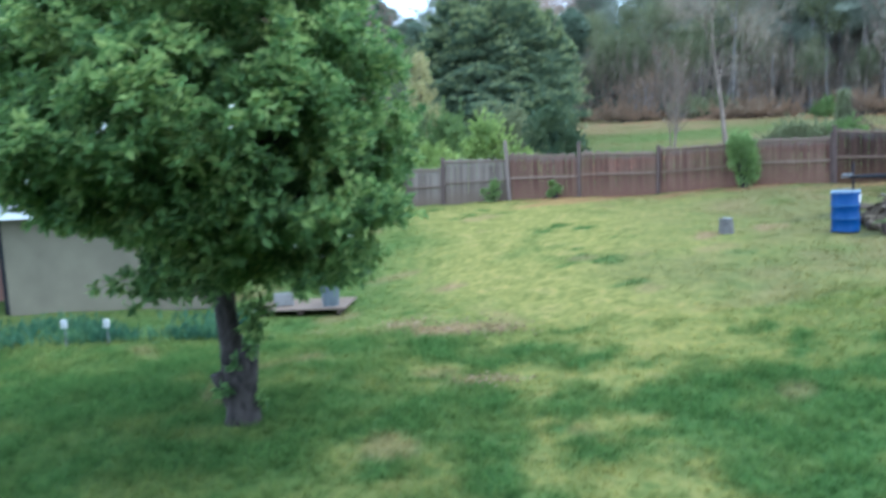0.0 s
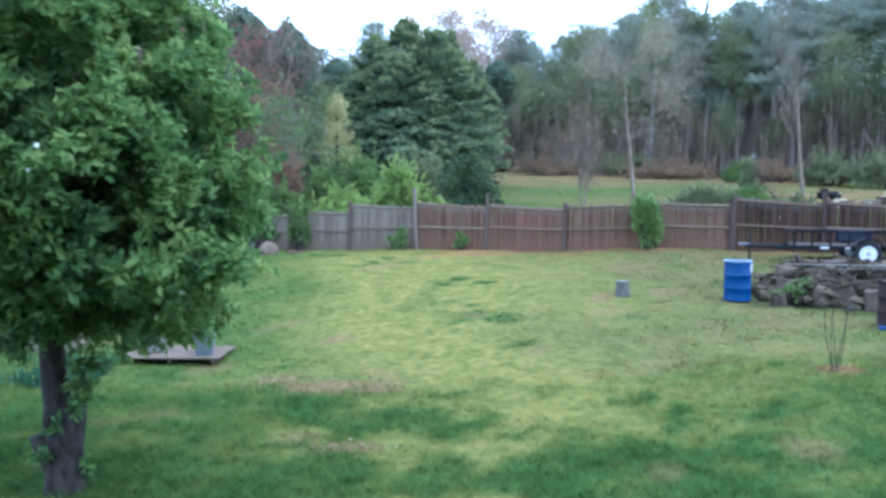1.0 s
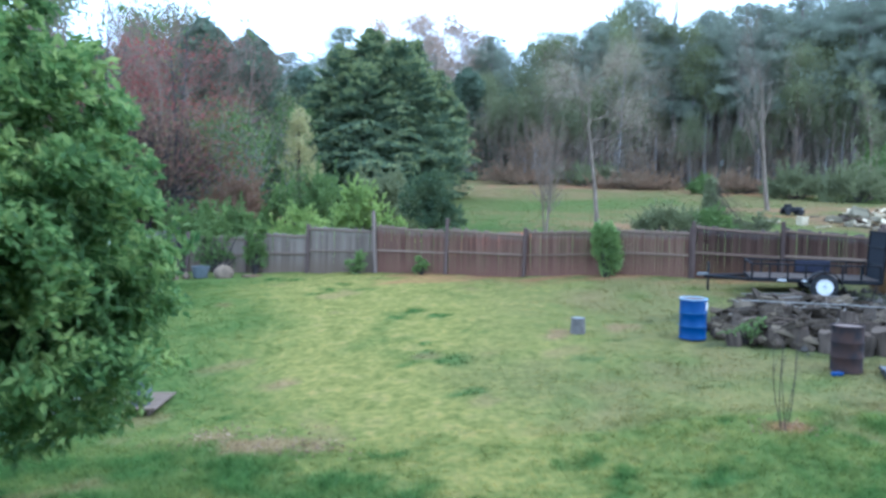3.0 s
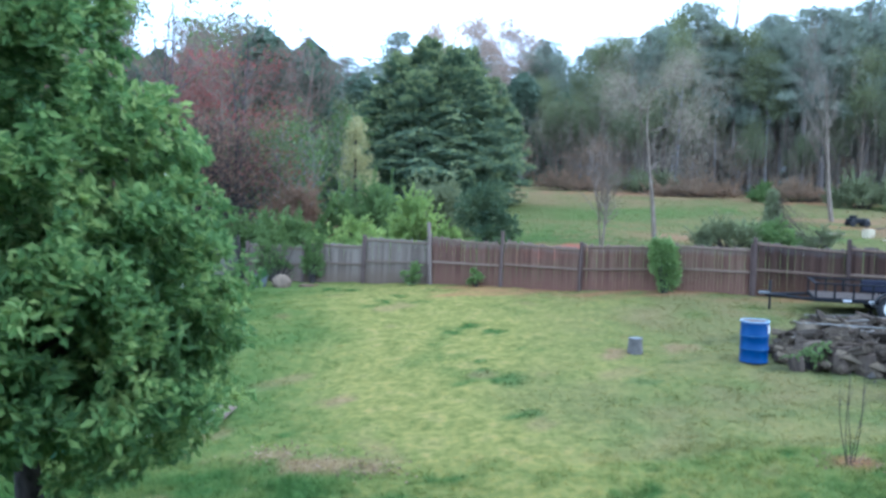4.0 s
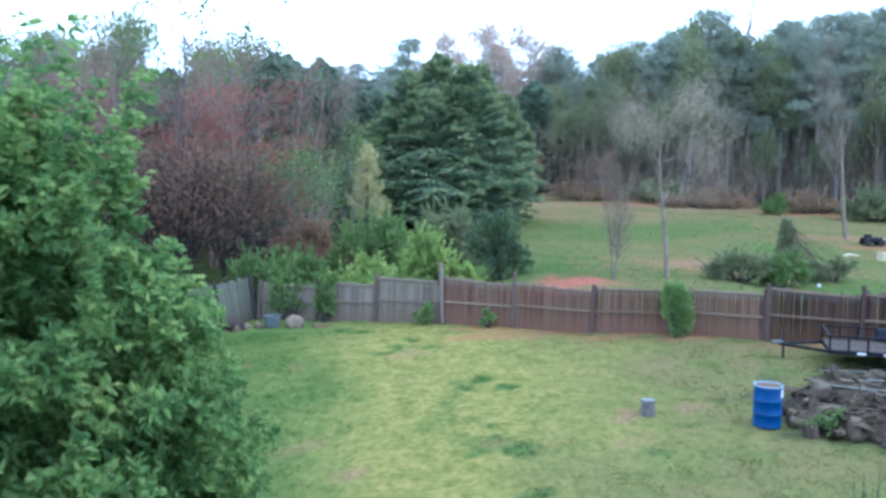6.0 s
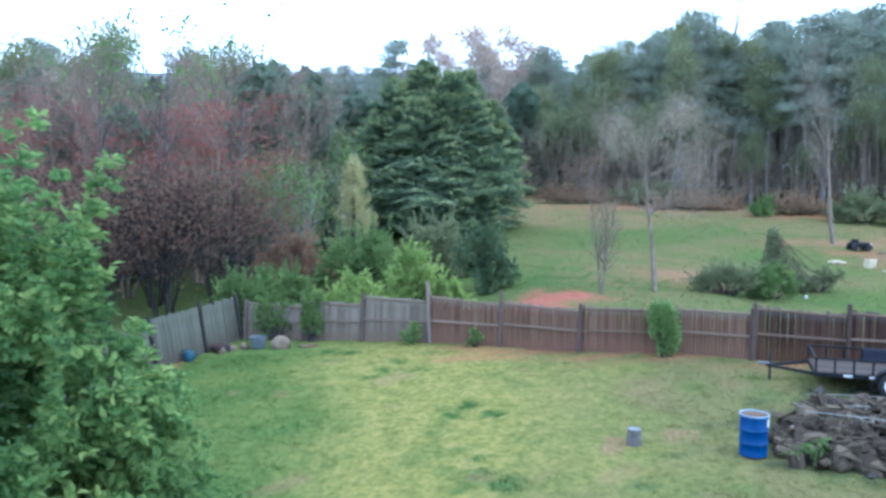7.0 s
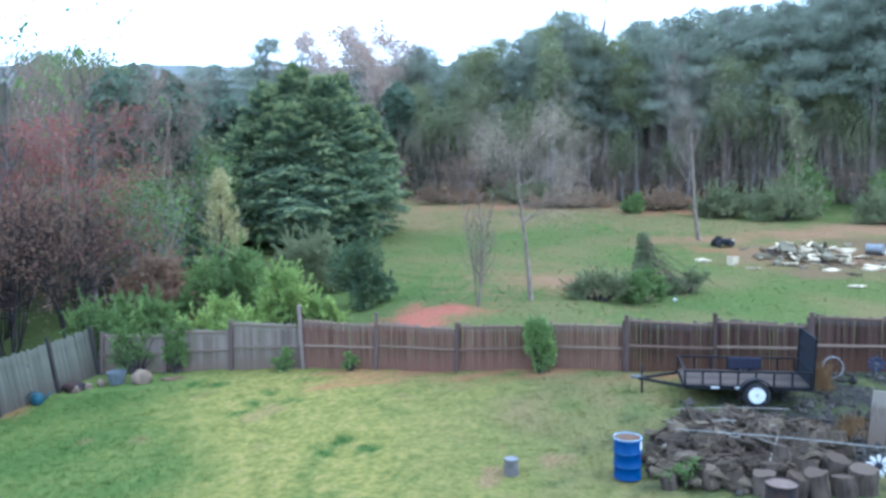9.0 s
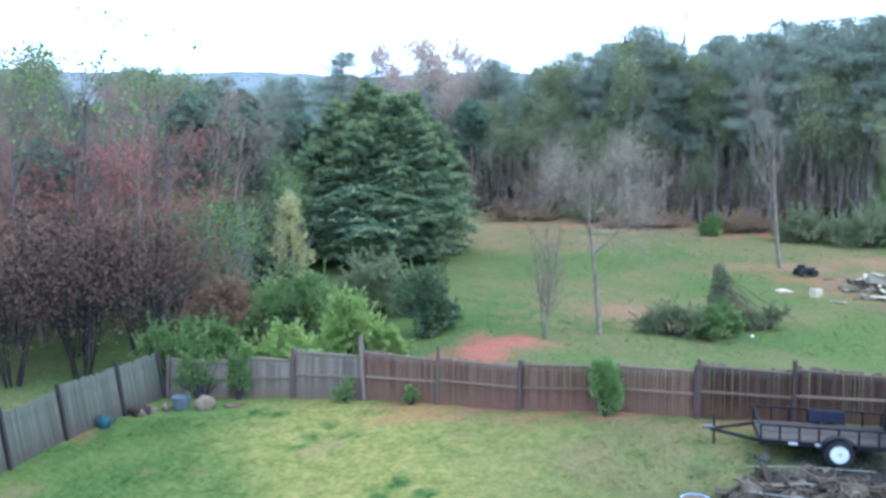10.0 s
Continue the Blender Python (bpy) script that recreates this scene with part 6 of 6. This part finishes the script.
def mower():
    at = (24.0, 42.2)
    root = thing("lawn_mower", (*at, gz(*at)), "small black machine under a tree in the field", "mower")
    root.scale = (.78, .78, .78)
    part("body", box("body", (1.3, .6, .35), M_BLACK, (0, 0, .35), .08, .03), root)
    part("seat", box("seat", (.4, .4, .25), M_BLACK, (-.3, 0, .62), .06, .02), root)
    for x in (-.45, .5):
        for y in (-.32, .32):
            part("wheel", lathe("wheel", [(.2, -.07), (.22, 0), (.2, .07)], M_TYRE, 18), root, m=pose(x, y, .2, 90))
    part("front", box("front", (.12, .3, .14), M_WHITE, (.7, 0, .4), .03), root, "pale front plate")


mower()
ball = lathe("ball", [(.004, -.07), (.038, -.058), (.06, -.035), (.07, 0), (.06, .035), (.038, .058), (.004, .07)], M_WHITE, 18)
tagged(new("ball", ball), "white ball lying in the field grass", "ball").location = (15.9, 31.1, gz(15.9, 31.1) + .065)

# dead vines over a tall stump
def vine_stump():
    at = (15.6, 33.2)
    rng = np.random.default_rng(61)
    root = thing("vine_stump", (*at, gz(*at)), "tall stump draped with grey trailing vines", "stump")
    v, f = tubes([[((0, 0, -.1), .2), ((0, 0, 1.0), .16), ((-.05, 0, 2.3), .05)]], 8)
    part("stump", mesh("stump", v, f, M_TWIG), root)
    strands = []
    for k in range(80):
        a = rng.uniform(-1.3, .9) if k % 3 else rng.uniform(0, 6.28)
        top = np.array([rng.normal(-.05, .1), rng.normal(0, .1), rng.uniform(1.2, 2.3)])
        r = rng.uniform(.5, 3.2) if k % 3 else rng.uniform(.2, .9)
        end = np.array([math.cos(a) * r, math.sin(a) * r - .3, rng.uniform(0, .3)])
        mid = top * .45 + end * .55 + np.array([0, 0, -.1])
        strands.append([(tuple(top), .008), (tuple(mid), .008), (tuple(end), .005)])
    v, f = tubes(strands, 4)
    part("vine", mesh("vine", v, f, M_LOG), root, "grey leafless vines")
    n = 2400
    h = rng.uniform(0, 1, n) ** 1.3
    q = rng.uniform(0, 6.28, n)
    r = (1 - h) ** 1.1 * rng.uniform(.3, 1, n) * .55 + .07
    c = np.stack([r * np.cos(q) - .1, r * np.sin(q), h * 2.35], 1)
    v, f = leaves(c, unit(rng, n) + np.array([0, 0, -.9]), rng, .26, .22)
    part("foliage", mesh("foliage", v, f, M_OLIVE), root, "dull grey green creeper")


vine_stump()
hoop = [(.29 * math.cos(a), 0, .29 + .29 * math.sin(a)) for a in np.linspace(0, 2 * math.pi, 33)]
h_ob = new("metal_hoop", pipe("metal_hoop", hoop, .022, M_ZINC, 8))
h_ob.matrix_basis = pose(16.25, 22.1, gz(16.25, 22.1), -8, 0, -8)
tagged(h_ob, "large pale metal hoop leaning on the dark fence", "hoop")


def pinwheel(at, label, petal, heart):
    root = thing("garden_pinwheel", (*at, gz(*at)), label, "garden ornament", turn=-30)
    root.scale = (.72, .72, .72)
    part("stake", pipe("stake", [(0, 0, -.1), (0, 0, .5)], .012, M_ZINC, 6), root)
    for k in range(9):
        part("petal", lathe("petal", [(.01, .1), (.05, .18), (.055, .28), (.01, .34)], petal, 10), root, m=pose(0, -.03, .5, 0, 40 * k, 0) @ Matrix.Diagonal((1, .25, 1, 1)))
    part("centre", lathe("centre", [(.09, -.03), (.1, 0), (.05, .03)], heart, 18), root, "round centre", pose(0, -.05, .5, 90))


pinwheel((13.2, 16.4), "white daisy pinwheel with a navy centre on a stake", M_WHITE, M_NAVY)
pinwheel((17.5, 22.0), "navy blue pinwheel on a stake before the fence", M_NAVYBLUE, M_SLATE)
for x, y, h, seed in ((15.45, 21.7, .6, 201), (15.25, 21.2, .4, 202), (13.95, 18.4, .32, 203), (14.5, 18.9, .3, 204), (13.3, 18.9, .28, 205)):
    rng = np.random.default_rng(seed)
    foot = np.stack([rng.normal(0, .16, 170), rng.normal(0, .14, 170), np.zeros(170)], 1)
    v, f = leaves(foot, np.tile(np.array([[0, 0, 1.0]]), (170, 1)), rng, h, .05, spread=.3)
    weed = new("dry_weeds", mesh("dry_weeds", v, f, M_STRAW))
    weed.location = (x, y, gz(x, y))
    tagged(weed, "tuft of dry orange straw weeds at the rubble", "weeds", "dry weeds")
board = new("leaning_board", box("leaning_board", (.34, .05, 1.25), M_FENCE_GREY, (0, 0, .6), .006, .008))
board.matrix_basis = pose(14.35, 17.95, gz(14.35, 17.95), -6, 5, -30)
tagged(board, "weathered grey board standing at the edge of the rubble", "board")
